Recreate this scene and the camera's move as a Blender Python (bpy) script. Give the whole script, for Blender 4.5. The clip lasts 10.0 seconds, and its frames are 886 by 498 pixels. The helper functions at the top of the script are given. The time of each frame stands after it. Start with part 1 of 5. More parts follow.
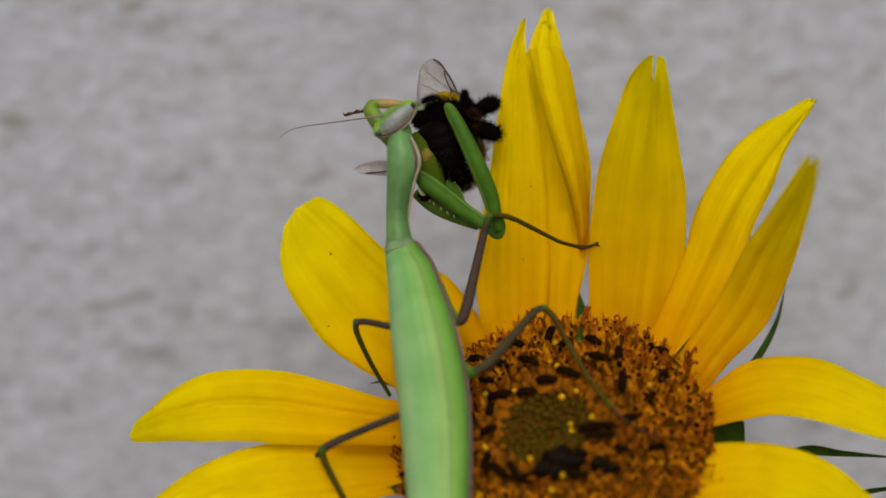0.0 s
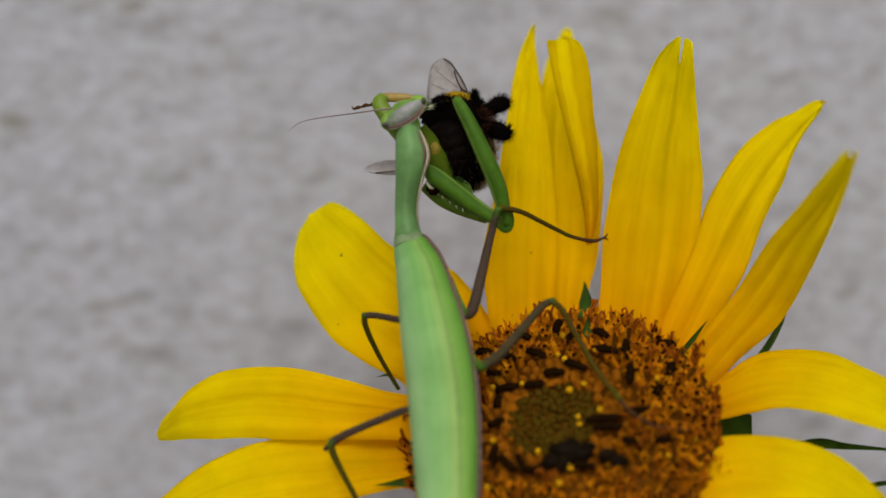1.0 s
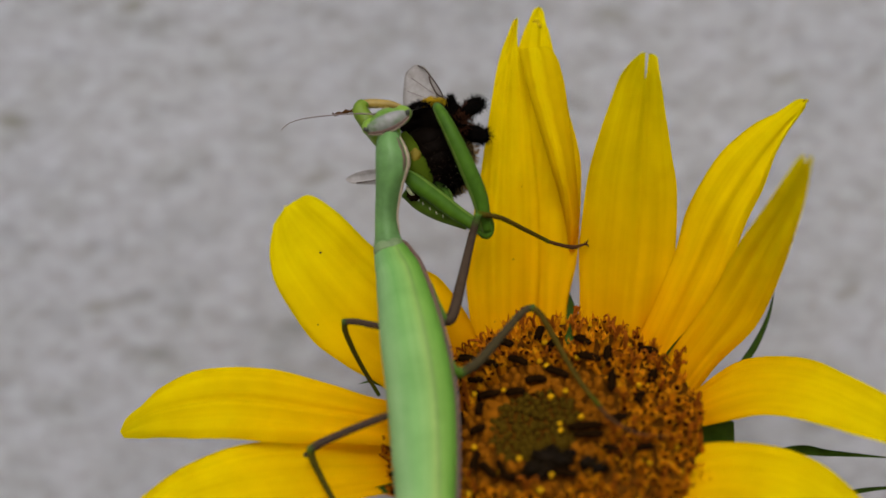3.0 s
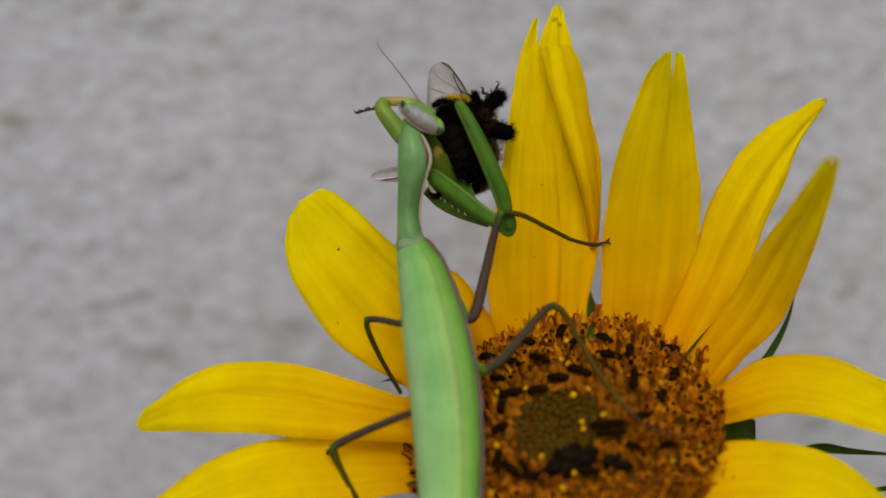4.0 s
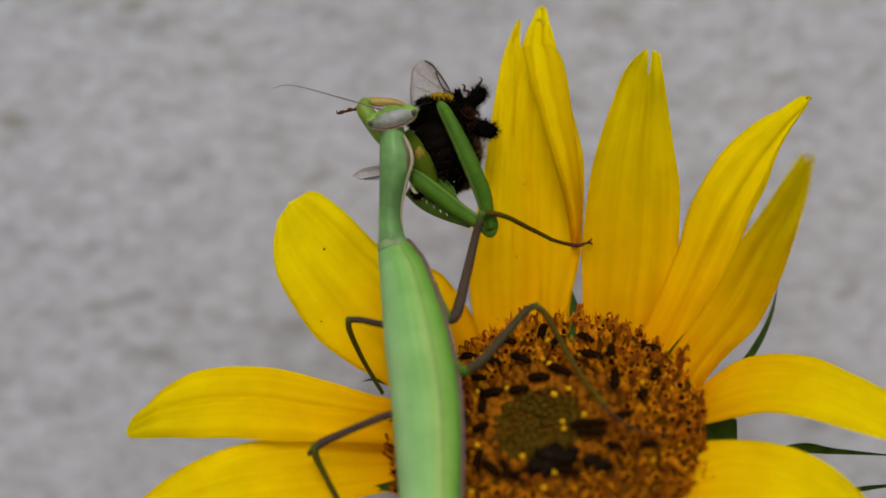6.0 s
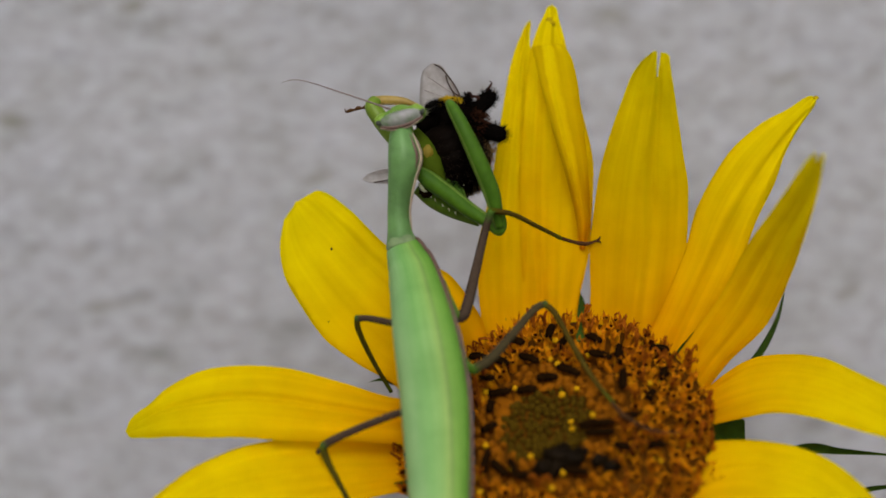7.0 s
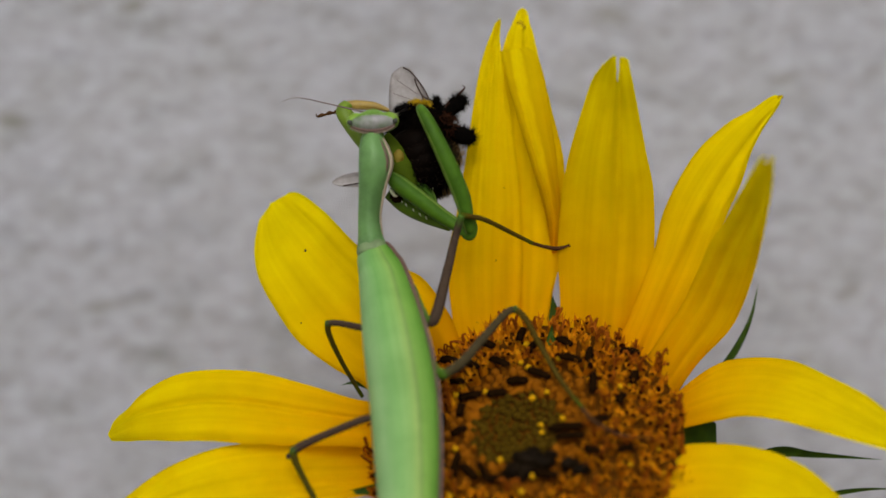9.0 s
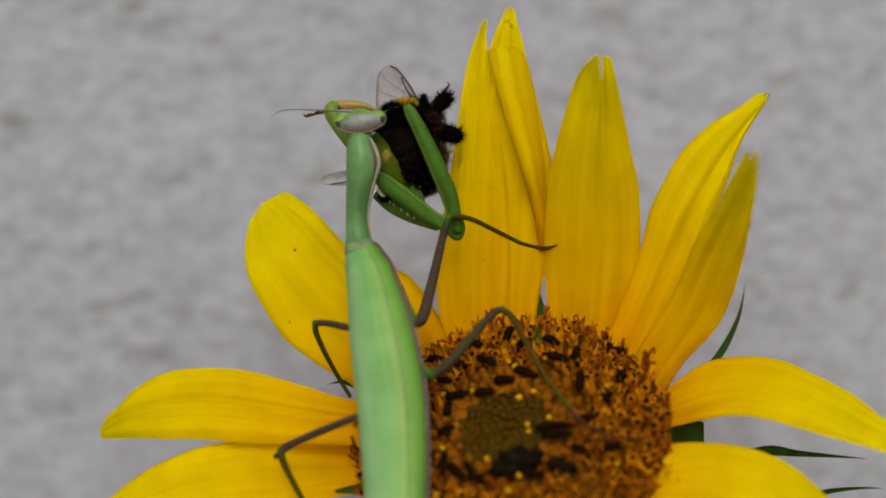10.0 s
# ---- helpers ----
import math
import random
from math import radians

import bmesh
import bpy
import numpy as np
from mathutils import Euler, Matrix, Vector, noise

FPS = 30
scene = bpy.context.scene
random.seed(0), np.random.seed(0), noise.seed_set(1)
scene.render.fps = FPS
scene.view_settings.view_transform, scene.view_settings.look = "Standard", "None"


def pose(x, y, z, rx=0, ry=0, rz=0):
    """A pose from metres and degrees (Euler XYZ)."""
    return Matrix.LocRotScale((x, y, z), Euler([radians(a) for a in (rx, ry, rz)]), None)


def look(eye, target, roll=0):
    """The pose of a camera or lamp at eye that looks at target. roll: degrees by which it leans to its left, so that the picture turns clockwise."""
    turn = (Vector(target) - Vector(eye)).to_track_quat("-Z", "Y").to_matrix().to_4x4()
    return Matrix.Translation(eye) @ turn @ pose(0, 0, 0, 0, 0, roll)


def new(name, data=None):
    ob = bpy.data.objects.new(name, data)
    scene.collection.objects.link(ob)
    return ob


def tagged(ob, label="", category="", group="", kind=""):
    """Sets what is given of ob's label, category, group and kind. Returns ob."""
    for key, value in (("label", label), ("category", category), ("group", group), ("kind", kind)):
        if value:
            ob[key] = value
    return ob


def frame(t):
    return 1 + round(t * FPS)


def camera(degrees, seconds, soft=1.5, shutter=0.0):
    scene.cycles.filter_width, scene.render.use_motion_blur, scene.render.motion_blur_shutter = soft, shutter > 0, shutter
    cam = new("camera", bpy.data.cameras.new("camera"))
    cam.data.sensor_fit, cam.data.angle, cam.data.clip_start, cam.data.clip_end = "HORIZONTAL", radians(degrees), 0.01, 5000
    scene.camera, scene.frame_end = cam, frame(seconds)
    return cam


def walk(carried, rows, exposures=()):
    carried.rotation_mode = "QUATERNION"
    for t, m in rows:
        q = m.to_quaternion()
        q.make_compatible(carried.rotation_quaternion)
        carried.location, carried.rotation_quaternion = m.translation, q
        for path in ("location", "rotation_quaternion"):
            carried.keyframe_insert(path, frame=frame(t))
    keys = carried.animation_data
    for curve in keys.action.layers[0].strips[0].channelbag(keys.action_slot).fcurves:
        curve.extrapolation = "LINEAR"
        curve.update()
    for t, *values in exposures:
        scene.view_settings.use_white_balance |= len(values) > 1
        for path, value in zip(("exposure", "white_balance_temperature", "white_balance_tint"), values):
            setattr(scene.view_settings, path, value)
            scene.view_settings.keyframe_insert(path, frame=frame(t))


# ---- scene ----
# The camera stands still on a tripod, 42 cm before the flower.
EYE = 1.4
cam = camera(2 * math.degrees(math.atan(7.84 / 42.0)), 10.0, soft=1.6)
cam.data.dof.use_dof = True
cam.data.dof.focus_distance = 0.4235
cam.data.dof.aperture_fstop = 6.0
walk(cam, [(0.0, pose(0, -0.42, EYE, 90, 0, 0)), (10.0, pose(0, -0.42, EYE, 90, 0, 0))], exposures=[(0.0, 0.2), (10.0, 0.2)])

# ---- light: open shade under a bright overcast sky ----
world = bpy.data.worlds.new("overcast_sky")
scene.world = world
world.use_nodes = True
wn = world.node_tree
sky = wn.nodes.new("ShaderNodeTexSky")
sky.sky_type = "NISHITA"
sky.sun_disc = False
sky.sun_elevation, sky.sun_rotation = radians(36), radians(184)
sky.air_density, sky.dust_density, sky.ozone_density = 1.0, 3.0, 1.0
soften = wn.nodes.new("ShaderNodeHueSaturation")
soften.inputs["Saturation"].default_value = 0.25
wn.links.new(sky.outputs[0], soften.inputs["Color"])
wn.links.new(soften.outputs[0], wn.nodes["Background"].inputs[0])
wn.nodes["Background"].inputs[1].default_value = 0.131
sun = new("sun", bpy.data.lights.new("sun", "SUN"))
sun.data.energy, sun.data.angle, sun.data.color = 0.76, radians(25), (1.0, 0.97, 0.93)
sun.matrix_world = look((-0.15, -2.55, 3.25), (0, 0, EYE))

# ---- materials ----
CM = 0.01


class Nodes:
    """A Principled material with short calls for its nodes."""

    def __init__(self, name):
        self.m = bpy.data.materials.new(name)
        self.m.use_nodes = True
        self.t = self.m.node_tree
        self.bsdf = self.t.nodes["Principled BSDF"]
        self.out = self.t.nodes["Material Output"]
        self.coord = self.t.nodes.new("ShaderNodeTexCoord")

    def put(self, kind, **props):
        n = self.t.nodes.new(kind)
        for key, value in props.items():
            n.inputs[key].default_value = value
        return n

    def link(self, a, b):
        self.t.links.new(a, b)

    def noise(self, scale, detail=4.0, rough=0.55, stretch=None, uv=False):
        n = self.put("ShaderNodeTexNoise", Scale=scale, Detail=detail, Roughness=rough)
        src = self.coord.outputs["UV" if uv else "Object"]
        if stretch:
            mp = self.put("ShaderNodeMapping")
            mp.inputs["Scale"].default_value = stretch
            self.link(src, mp.inputs["Vector"])
            src = mp.outputs[0]
        self.link(src, n.inputs["Vector"])
        return n.outputs["Fac"]

    def ramp(self, fac, stops):
        r = self.t.nodes.new("ShaderNodeValToRGB")
        els = r.color_ramp.elements
        while len(els) < len(stops):
            els.new(0.5)
        for e, (p, c) in zip(els, stops):
            e.position, e.color = p, (*c, 1)
        self.link(fac, r.inputs[0])
        return r.outputs[0]

    def mix(self, a, b, fac, mode="MIX"):
        m = self.t.nodes.new("ShaderNodeMix")
        m.data_type, m.blend_type = "RGBA", mode
        for value, slot in ((fac, 0), (a, 6), (b, 7)):
            if isinstance(value, (int, float)):
                m.inputs[slot].default_value = value
            elif isinstance(value, tuple):
                m.inputs[slot].default_value = (*value, 1)
            else:
                self.link(value, m.inputs[slot])
        return m.outputs[2]

    def uv(self):
        s = self.put("ShaderNodeSeparateXYZ")
        self.link(self.coord.outputs["UV"], s.inputs[0])
        return s.outputs[0], s.outputs[1]

    def color(self, c):
        if isinstance(c, tuple):
            self.bsdf.inputs["Base Color"].default_value = (*c, 1)
        else:
            self.link(c, self.bsdf.inputs["Base Color"])

    def bump(self, height, strength, distance):
        b = self.put("ShaderNodeBump", Strength=strength, Distance=distance)
        self.link(height, b.inputs["Height"])
        self.link(b.outputs[0], self.bsdf.inputs["Normal"])
        return b.outputs[0]

    def set(self, **props):
        for key, value in props.items():
            self.bsdf.inputs[key.replace("_", " ")].default_value = value
        return self

    def translucent(self, amount, tint):
        """Lets part of the light through, as thin leaves and petals do."""
        tr = self.put("ShaderNodeBsdfTranslucent")
        if isinstance(tint, tuple):
            tr.inputs[0].default_value = (*tint, 1)
        else:
            self.link(tint, tr.inputs[0])
        mx = self.put("ShaderNodeMixShader", Fac=amount)
        self.link(self.bsdf.outputs[0], mx.inputs[1])
        self.link(tr.outputs[0], mx.inputs[2])
        self.link(mx.outputs[0], self.out.inputs[0])


def surface(name, c, dark=0.75, scale=900.0, rough=0.5, spec=0.4, bump=0.15, depth=0.0001, sheen=0.0):
    """Plain organic surface: colour varied at two scales, fine relief."""
    n = Nodes(name)
    fine, broad = n.noise(scale), n.noise(scale / 7, 3.0)
    low = tuple(v * dark for v in c)
    mixed = n.mix(n.ramp(fine, [(0.3, low), (0.7, c)]), tuple(v * (dark + 0.1) for v in c), n.ramp(broad, [(0.45, (0, 0, 0)), (0.7, (0.8, 0.8, 0.8))]))
    n.color(mixed)
    n.bump(fine, bump, depth)
    n.set(Roughness=rough, Specular_IOR_Level=spec)
    n.bsdf.inputs["Sheen Weight"].default_value = sheen
    return n


def petal_material(name="petal_yellow", wilted_overlap=False):
    n = Nodes(name)
    along, across = n.uv()
    base = n.ramp(along, [(0.0, (0.91, 0.475, 0.0)), (0.2, (0.94, 0.62, 0.0)), (0.5, (0.94, 0.745, 0.0)), (1.0, (0.92, 0.815, 0.001))])
    streak = n.noise(1.0, 3.0, 0.6, (1.4, 26.0, 1.0), uv=True)
    band = n.noise(1.0, 2.0, 0.5, (0.9, 7.0, 1.0), uv=True)
    veined = n.mix(base, n.ramp(streak, [(0.30, (0.88, 0.84, 0.6)), (0.62, (1, 1, 1))]), 0.20, "MULTIPLY")
    veined = n.mix(veined, n.ramp(band, [(0.36, (0.86, 0.82, 0.6)), (0.60, (1, 1, 1))]), 0.55, "MULTIPLY")
    blot = n.noise(130.0, 4.0)
    veined = n.mix(veined, n.ramp(blot, [(0.3, (0.93, 0.90, 0.8)), (0.6, (1, 1, 1))]), 1.0, "MULTIPLY")
    # wilted brown bands; the darker overlap of petal layers is painted in too
    if wilted_overlap:
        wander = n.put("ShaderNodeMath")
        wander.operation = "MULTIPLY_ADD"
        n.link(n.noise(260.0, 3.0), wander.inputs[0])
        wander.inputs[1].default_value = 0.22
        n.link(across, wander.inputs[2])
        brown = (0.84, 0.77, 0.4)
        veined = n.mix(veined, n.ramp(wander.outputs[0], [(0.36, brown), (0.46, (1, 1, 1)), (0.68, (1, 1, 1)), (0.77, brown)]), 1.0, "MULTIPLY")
    n.color(veined)
    n.bump(streak, 0.10, 0.0002)
    n.set(Roughness=0.75, Specular_IOR_Level=0.03)
    n.translucent(0.34, veined)
    return n.m


# weather stains on the plaster: across and height in metres, half sizes, degrees of lean
STAINS = ((-0.0905, 1.427, 0.0050, 0.0030, -15), (-0.0655, 1.451, 0.0045, 0.0022, 20), (-0.0265, 1.415, 0.0060, 0.0018, 10), (0.0720, 1.436, 0.0048, 0.0022, 15), (0.0360, 1.449, 0.0060, 0.0020, -10),
          (0.0855, 1.391, 0.0040, 0.0022, 25), (-0.0720, 1.388, 0.0060, 0.0016, 10), (0.0620, 1.404, 0.0050, 0.0018, 30))


def wall_material():
    """Rough-cast grey plaster: trowelled lumps, hollows shaded in the colour too, and a few stains."""
    n = Nodes("grey_plaster")
    tilt = n.put("ShaderNodeMapping")
    tilt.inputs["Rotation"].default_value = (0, radians(-20), 0)
    tilt.inputs["Scale"].default_value = (0.62, 1.0, 1.0)
    n.link(n.coord.outputs["Object"], tilt.inputs["Vector"])

    def grain(scale, detail, rough):
        g = n.put("ShaderNodeTexNoise", Scale=scale, Detail=detail, Roughness=rough)
        n.link(tilt.outputs[0], g.inputs["Vector"])
        return g.outputs["Fac"]

    lumps, pits, broad = grain(290.0, 7.0, 0.78), grain(125.0, 3.0, 0.55), n.noise(9.0, 3.0)
    # lumps lighter and hollows darker: relief shading added in colour
    c = n.ramp(lumps, [(0.32, (0.245, 0.240, 0.228)), (0.46, (0.340, 0.338, 0.347)), (0.64, (0.424, 0.427, 0.466))])
    # pits have no relief, only their shade painted in
    c = n.mix(c, n.ramp(pits, [(0.30, (0.70, 0.70, 0.67)), (0.46, (1, 1, 1))]), 0.8, "MULTIPLY")
    c = n.mix(c, n.ramp(broad, [(0.35, (0.93, 0.93, 0.95)), (0.65, (1, 1, 1))]), 1.0, "MULTIPLY")
    for x, z, w, h, lean in STAINS:
        spot = n.put("ShaderNodeMapping")
        spot.vector_type = "TEXTURE"
        spot.inputs["Location"].default_value = (x, 0.080, z)
        spot.inputs["Rotation"].default_value = (0, -radians(lean), 0)
        spot.inputs["Scale"].default_value = (w, 1.0, h)
        n.link(n.coord.outputs["Object"], spot.inputs["Vector"])
        ball_fall = n.put("ShaderNodeTexGradient")
        ball_fall.gradient_type = "SPHERICAL"
        n.link(spot.outputs[0], ball_fall.inputs["Vector"])
        c = n.mix(c, (0.62, 0.60, 0.50), n.ramp(ball_fall.outputs["Fac"], [(0.0, (0, 0, 0)), (0.7, (0.8, 0.8, 0.8))]), "MULTIPLY")
    n.color(c)
    n.bump(lumps, 0.5, 0.0022)
    n.set(Roughness=0.9, Specular_IOR_Level=0.2)
    return n.m


def wing_cover_material():
    """Leathery forewing: mint green, fine long veins, yellowish seam side; shading put into the colour at right and
    front.
    """
    n = Nodes("forewing_green")
    along, across = n.uv()
    # the wing's own greens, with shading painted in towards the right side
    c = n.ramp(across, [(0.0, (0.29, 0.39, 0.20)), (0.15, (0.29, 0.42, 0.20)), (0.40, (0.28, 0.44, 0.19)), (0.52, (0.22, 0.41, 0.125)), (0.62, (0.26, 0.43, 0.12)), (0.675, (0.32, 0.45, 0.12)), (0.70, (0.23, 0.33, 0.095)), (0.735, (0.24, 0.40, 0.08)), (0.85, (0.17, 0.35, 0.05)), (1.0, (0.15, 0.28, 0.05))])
    # shade over the front end, put into the colour
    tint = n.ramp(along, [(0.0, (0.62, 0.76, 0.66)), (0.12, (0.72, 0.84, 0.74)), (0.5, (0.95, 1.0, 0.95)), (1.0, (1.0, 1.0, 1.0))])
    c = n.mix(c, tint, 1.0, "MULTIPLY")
    vein = n.noise(1.0, 3.0, 0.6, (3.0, 34.0, 1.0), uv=True)
    c = n.mix(c, n.ramp(vein, [(0.3, (0.72, 0.84, 0.66)), (0.65, (1, 1, 1))]), 0.8, "MULTIPLY")
    blot = n.noise(160.0, 4.0)
    c = n.mix(c, n.ramp(blot, [(0.35, (0.80, 0.86, 0.80)), (0.6, (1, 1, 1))]), 0.9, "MULTIPLY")
    n.color(c)
    n.bump(vein, 0.25, 0.0002)
    n.set(Roughness=0.5, Specular_IOR_Level=0.22)
    n.translucent(0.12, c)
    return n.m


def leg_material(name, near, far):
    """A leg that changes colour along its length."""
    n = Nodes(name)
    along, across = n.uv()
    grain = n.noise(1500.0)
    c = n.ramp(along, [(0.0, near), (0.12, far), (0.85, far), (1.0, near)])
    n.color(n.mix(c, n.ramp(grain, [(0.3, (0.7, 0.7, 0.7)), (0.65, (1, 1, 1))]), 0.8, "MULTIPLY"))
    n.bump(grain, 0.2, 0.0001)
    n.set(Roughness=0.75, Specular_IOR_Level=0.02)
    return n.m


def foreleg_material():
    """Green limb with fine mottling; ridge highlight and darker faces are painted into the colour."""
    n = Nodes("foreleg_green")
    along, across = n.uv()
    # pale stops imitate the highlight on one ridge, dark ones the shaded face
    c = n.ramp(across, [(0.0, (0.105, 0.197, 0.0205)), (0.06, (0.055, 0.136, 0.0081)), (0.20, (0.072, 0.160, 0.0103)), (0.36, (0.048, 0.118, 0.0069)), (0.385, (0.178, 0.265, 0.0515)), (0.405, (0.159, 0.248, 0.0400)), (0.43, (0.112, 0.202, 0.0205)), (0.55, (0.060, 0.136, 0.0091)), (0.9, (0.050, 0.113, 0.0069)), (1.0, (0.105, 0.197, 0.0205))])
    grain, blot = n.noise(700.0), n.noise(150.0, 3.0)
    c = n.mix(c, n.ramp(grain, [(0.3, (0.72, 0.76, 0.7)), (0.65, (1, 1, 1))]), 0.8, "MULTIPLY")
    c = n.mix(c, n.ramp(blot, [(0.35, (0.62, 0.68, 0.6)), (0.62, (0.95, 0.95, 0.95))]), 0.9, "MULTIPLY")
    n.color(c)
    n.bump(grain, 0.25, 0.0002)
    n.set(Roughness=0.55, Specular_IOR_Level=0.12)
    return n.m


def head_plate_material():
    """Pale lilac grey plate, clouded with green."""
    n = Nodes("lilac_head_plate")
    cloud, grain = n.noise(330.0, 3.0), n.noise(1500.0)
    c = n.ramp(cloud, [(0.36, (0.085, 0.145, 0.045)), (0.47, (0.150, 0.172, 0.130)), (0.64, (0.225, 0.218, 0.215))])
    n.color(n.mix(c, n.ramp(grain, [(0.3, (0.8, 0.8, 0.8)), (0.65, (1, 1, 1))]), 0.7, "MULTIPLY"))
    n.bump(cloud, 0.3, 0.0003)
    n.set(Roughness=0.4, Specular_IOR_Level=0.35)
    return n.m


def clear_wing_material():
    n = Nodes("clear_wing_membrane")
    n.color(n.ramp(n.noise(700.0), [(0.3, (0.33, 0.29, 0.275)), (0.7, (0.46, 0.42, 0.405))]))
    n.set(Roughness=0.25, Specular_IOR_Level=0.6, Alpha=0.80)
    return n.m


M_PETAL = petal_material()
M_PETAL_WILTED_OVERLAP = petal_material("petal_wilted_overlap", True)
M_WALL = wall_material()
M_TEGMEN = wing_cover_material()
M_PRONOTUM = surface("pronotum_green", (0.136, 0.280, 0.082), 0.5, 200.0, 0.42, 0.28, 0.9, 0.0008).m
M_UNDER = surface("lower_forewing_green", (0.17, 0.355, 0.050), 0.7, 260.0, 0.5, 0.2, 0.3, 0.0002).m
M_COLLAR = surface("pale_collar", (0.22, 0.31, 0.14), 0.42, 330.0, 0.55, 0.2).m
M_FORELEG = foreleg_material()
# yellow green darkened to hold the shade beside the bee
M_COXA_PATCH = surface("coxa_yellow_green", (0.072, 0.110, 0.006), 0.45, 160.0, 0.75, 0.03).m
M_TIBIA_TAN = surface("tan_tibia", (0.38, 0.25, 0.045), 0.5, 500.0, 0.45, 0.4).m
M_MARGIN = surface("brown_margin", (0.13, 0.070, 0.055), 0.7, 1200.0, 0.55, 0.3).m
M_FLANGE = surface("cream_flange", (0.42, 0.33, 0.24), 0.7, 1200.0, 0.55, 0.2).m
M_EDGE = surface("greyish_pink_edge", (0.25, 0.20, 0.165), 0.65, 900.0, 0.55, 0.2).m
M_LEG = leg_material("leg_brown_green", (0.065, 0.14, 0.02), (0.060, 0.040, 0.027))
M_LEG_OLIVE = leg_material("leg_olive_green", (0.060, 0.120, 0.016), (0.056, 0.043, 0.020))
M_SHIN = leg_material("leg_green_brown", (0.062, 0.088, 0.005), (0.062, 0.050, 0.005))
M_SHIN_BROWN = leg_material("leg_olive_brown", (0.060, 0.080, 0.005), (0.070, 0.046, 0.006))
M_TARSUS = surface("tarsus_brown", (0.075, 0.033, 0.012), 0.6, 1500.0, 0.75, 0.03).m
M_SPOT = surface("orange_spot", (0.20, 0.145, 0.008), 0.5, 500.0, 0.6, 0.2).m
M_FORELEG_PALE = surface("foreleg_yellow_green", (0.150, 0.235, 0.016), 0.6, 300.0, 0.45, 0.25).m
# brighter foreleg green, with rim light on its lower edge worked into the colour
M_SPINY = surface("spiny_foreleg_green", (0.092, 0.170, 0.013), 0.6, 300.0, 0.5, 0.15).m
M_SPINE = surface("ivory_spine", (0.55, 0.58, 0.36), 0.8, 900.0, 0.4, 0.4).m
M_HEAD = surface("head_green", (0.135, 0.275, 0.026), 0.65, 500.0, 0.45, 0.3).m
M_FACE = head_plate_material()
M_EYE = surface("eye_green", (0.19, 0.33, 0.028), 0.7, 1200.0, 0.42, 0.3).m
M_PUPIL = surface("eye_dark_spot", (0.045, 0.048, 0.036), 0.5, 900.0, 0.4, 0.3).m
M_ANTENNA = surface("antenna_brown", (0.20, 0.15, 0.14), 0.7, 2000.0, 0.6, 0.2).m
# brown darkened for the shade in the gaps between florets
M_DISC = surface("disc_brown", (0.115, 0.038, 0.002), 0.45, 420.0, 0.85, 0.02, 0.6, 0.0004).m
M_FLORET = surface("floret_ochre", (0.88, 0.37, 0.006), 0.5, 700.0, 0.8, 0.02, 0.3, 0.0002).m
M_FLORET_DARK = surface("floret_dark_brown", (0.64, 0.205, 0.003), 0.5, 700.0, 0.8, 0.02, 0.3, 0.0002).m
M_STIGMA = surface("stigma_rust", (0.30, 0.075, 0.004), 0.5, 1200.0, 0.8, 0.02).m
M_BUD = surface("bud_olive", (0.088, 0.049, 0.003), 0.45, 500.0, 0.8, 0.02).m
M_BUD_BROWN = surface("chaff_brown", (0.28, 0.088, 0.003), 0.5, 300.0, 0.8, 0.02).m
M_POLLEN = surface("pollen_yellow", (0.66, 0.34, 0.004), 0.6, 1500.0, 0.8, 0.02).m
M_PIT = surface("anther_black", (0.014, 0.006, 0.0015), 0.4, 500.0, 0.9, 0.01).m
M_CLUMP = surface("glossy_dark_brown", (0.012, 0.007, 0.003), 0.4, 500.0, 0.6, 0.03).m
M_CORE = surface("floret_throat", (0.070, 0.017, 0.001), 0.5, 900.0, 0.85, 0.02).m
M_BRACT = surface("bract_green", (0.068, 0.140, 0.014), 0.6, 350.0, 0.7, 0.1).m
M_STEM = surface("stem_green", (0.10, 0.20, 0.04), 0.6, 250.0, 0.7, 0.2).m
M_BEE = surface("bee_black", (0.0045, 0.0026, 0.0015), 0.5, 900.0, 0.6, 0.02).m
M_FUR = surface("black_fur", (0.0030, 0.0022, 0.0017), 0.6, 1500.0, 0.9, 0.02).m
M_FUR_YELLOW = surface("yellow_fur", (0.52, 0.33, 0.012), 0.6, 1500.0, 0.8, 0.03).m
M_BROWN_FUR = surface("brown_fur", (0.030, 0.014, 0.006), 0.6, 1500.0, 0.6, 0.2).m
M_FUR_TAN = surface("tan_fur", (0.30, 0.18, 0.06), 0.6, 1500.0, 0.7, 0.2).m
M_BEE_LEG = surface("bee_leg_brown", (0.040, 0.014, 0.008), 0.6, 1200.0, 0.6, 0.1).m
M_RUST_FUR = surface("rusty_fur", (0.055, 0.018, 0.007), 0.4, 500.0, 0.8, 0.05).m
M_WING = clear_wing_material()
M_VEIN = surface("wing_vein", (0.06, 0.035, 0.025), 0.6, 1500.0, 0.5, 0.3).m
M_FINE_VEIN = surface("faint_vein", (0.20, 0.16, 0.15), 0.6, 1500.0, 0.5, 0.3).m
M_WILT = surface("wilted_ochre", (0.48, 0.34, 0.004), 0.6, 900.0, 0.8, 0.05).m
M_SOIL = surface("garden_soil", (0.09, 0.065, 0.045), 0.5, 30.0, 0.95, 0.1, 0.8, 0.01).m
M_SPECK = surface("dark_speck", (0.03, 0.02, 0.015), 0.6, 1500.0, 0.6, 0.2).m

# ---- building in centimetres from the view's centre, placed to fit the camera's view ----
ORIGIN = {}


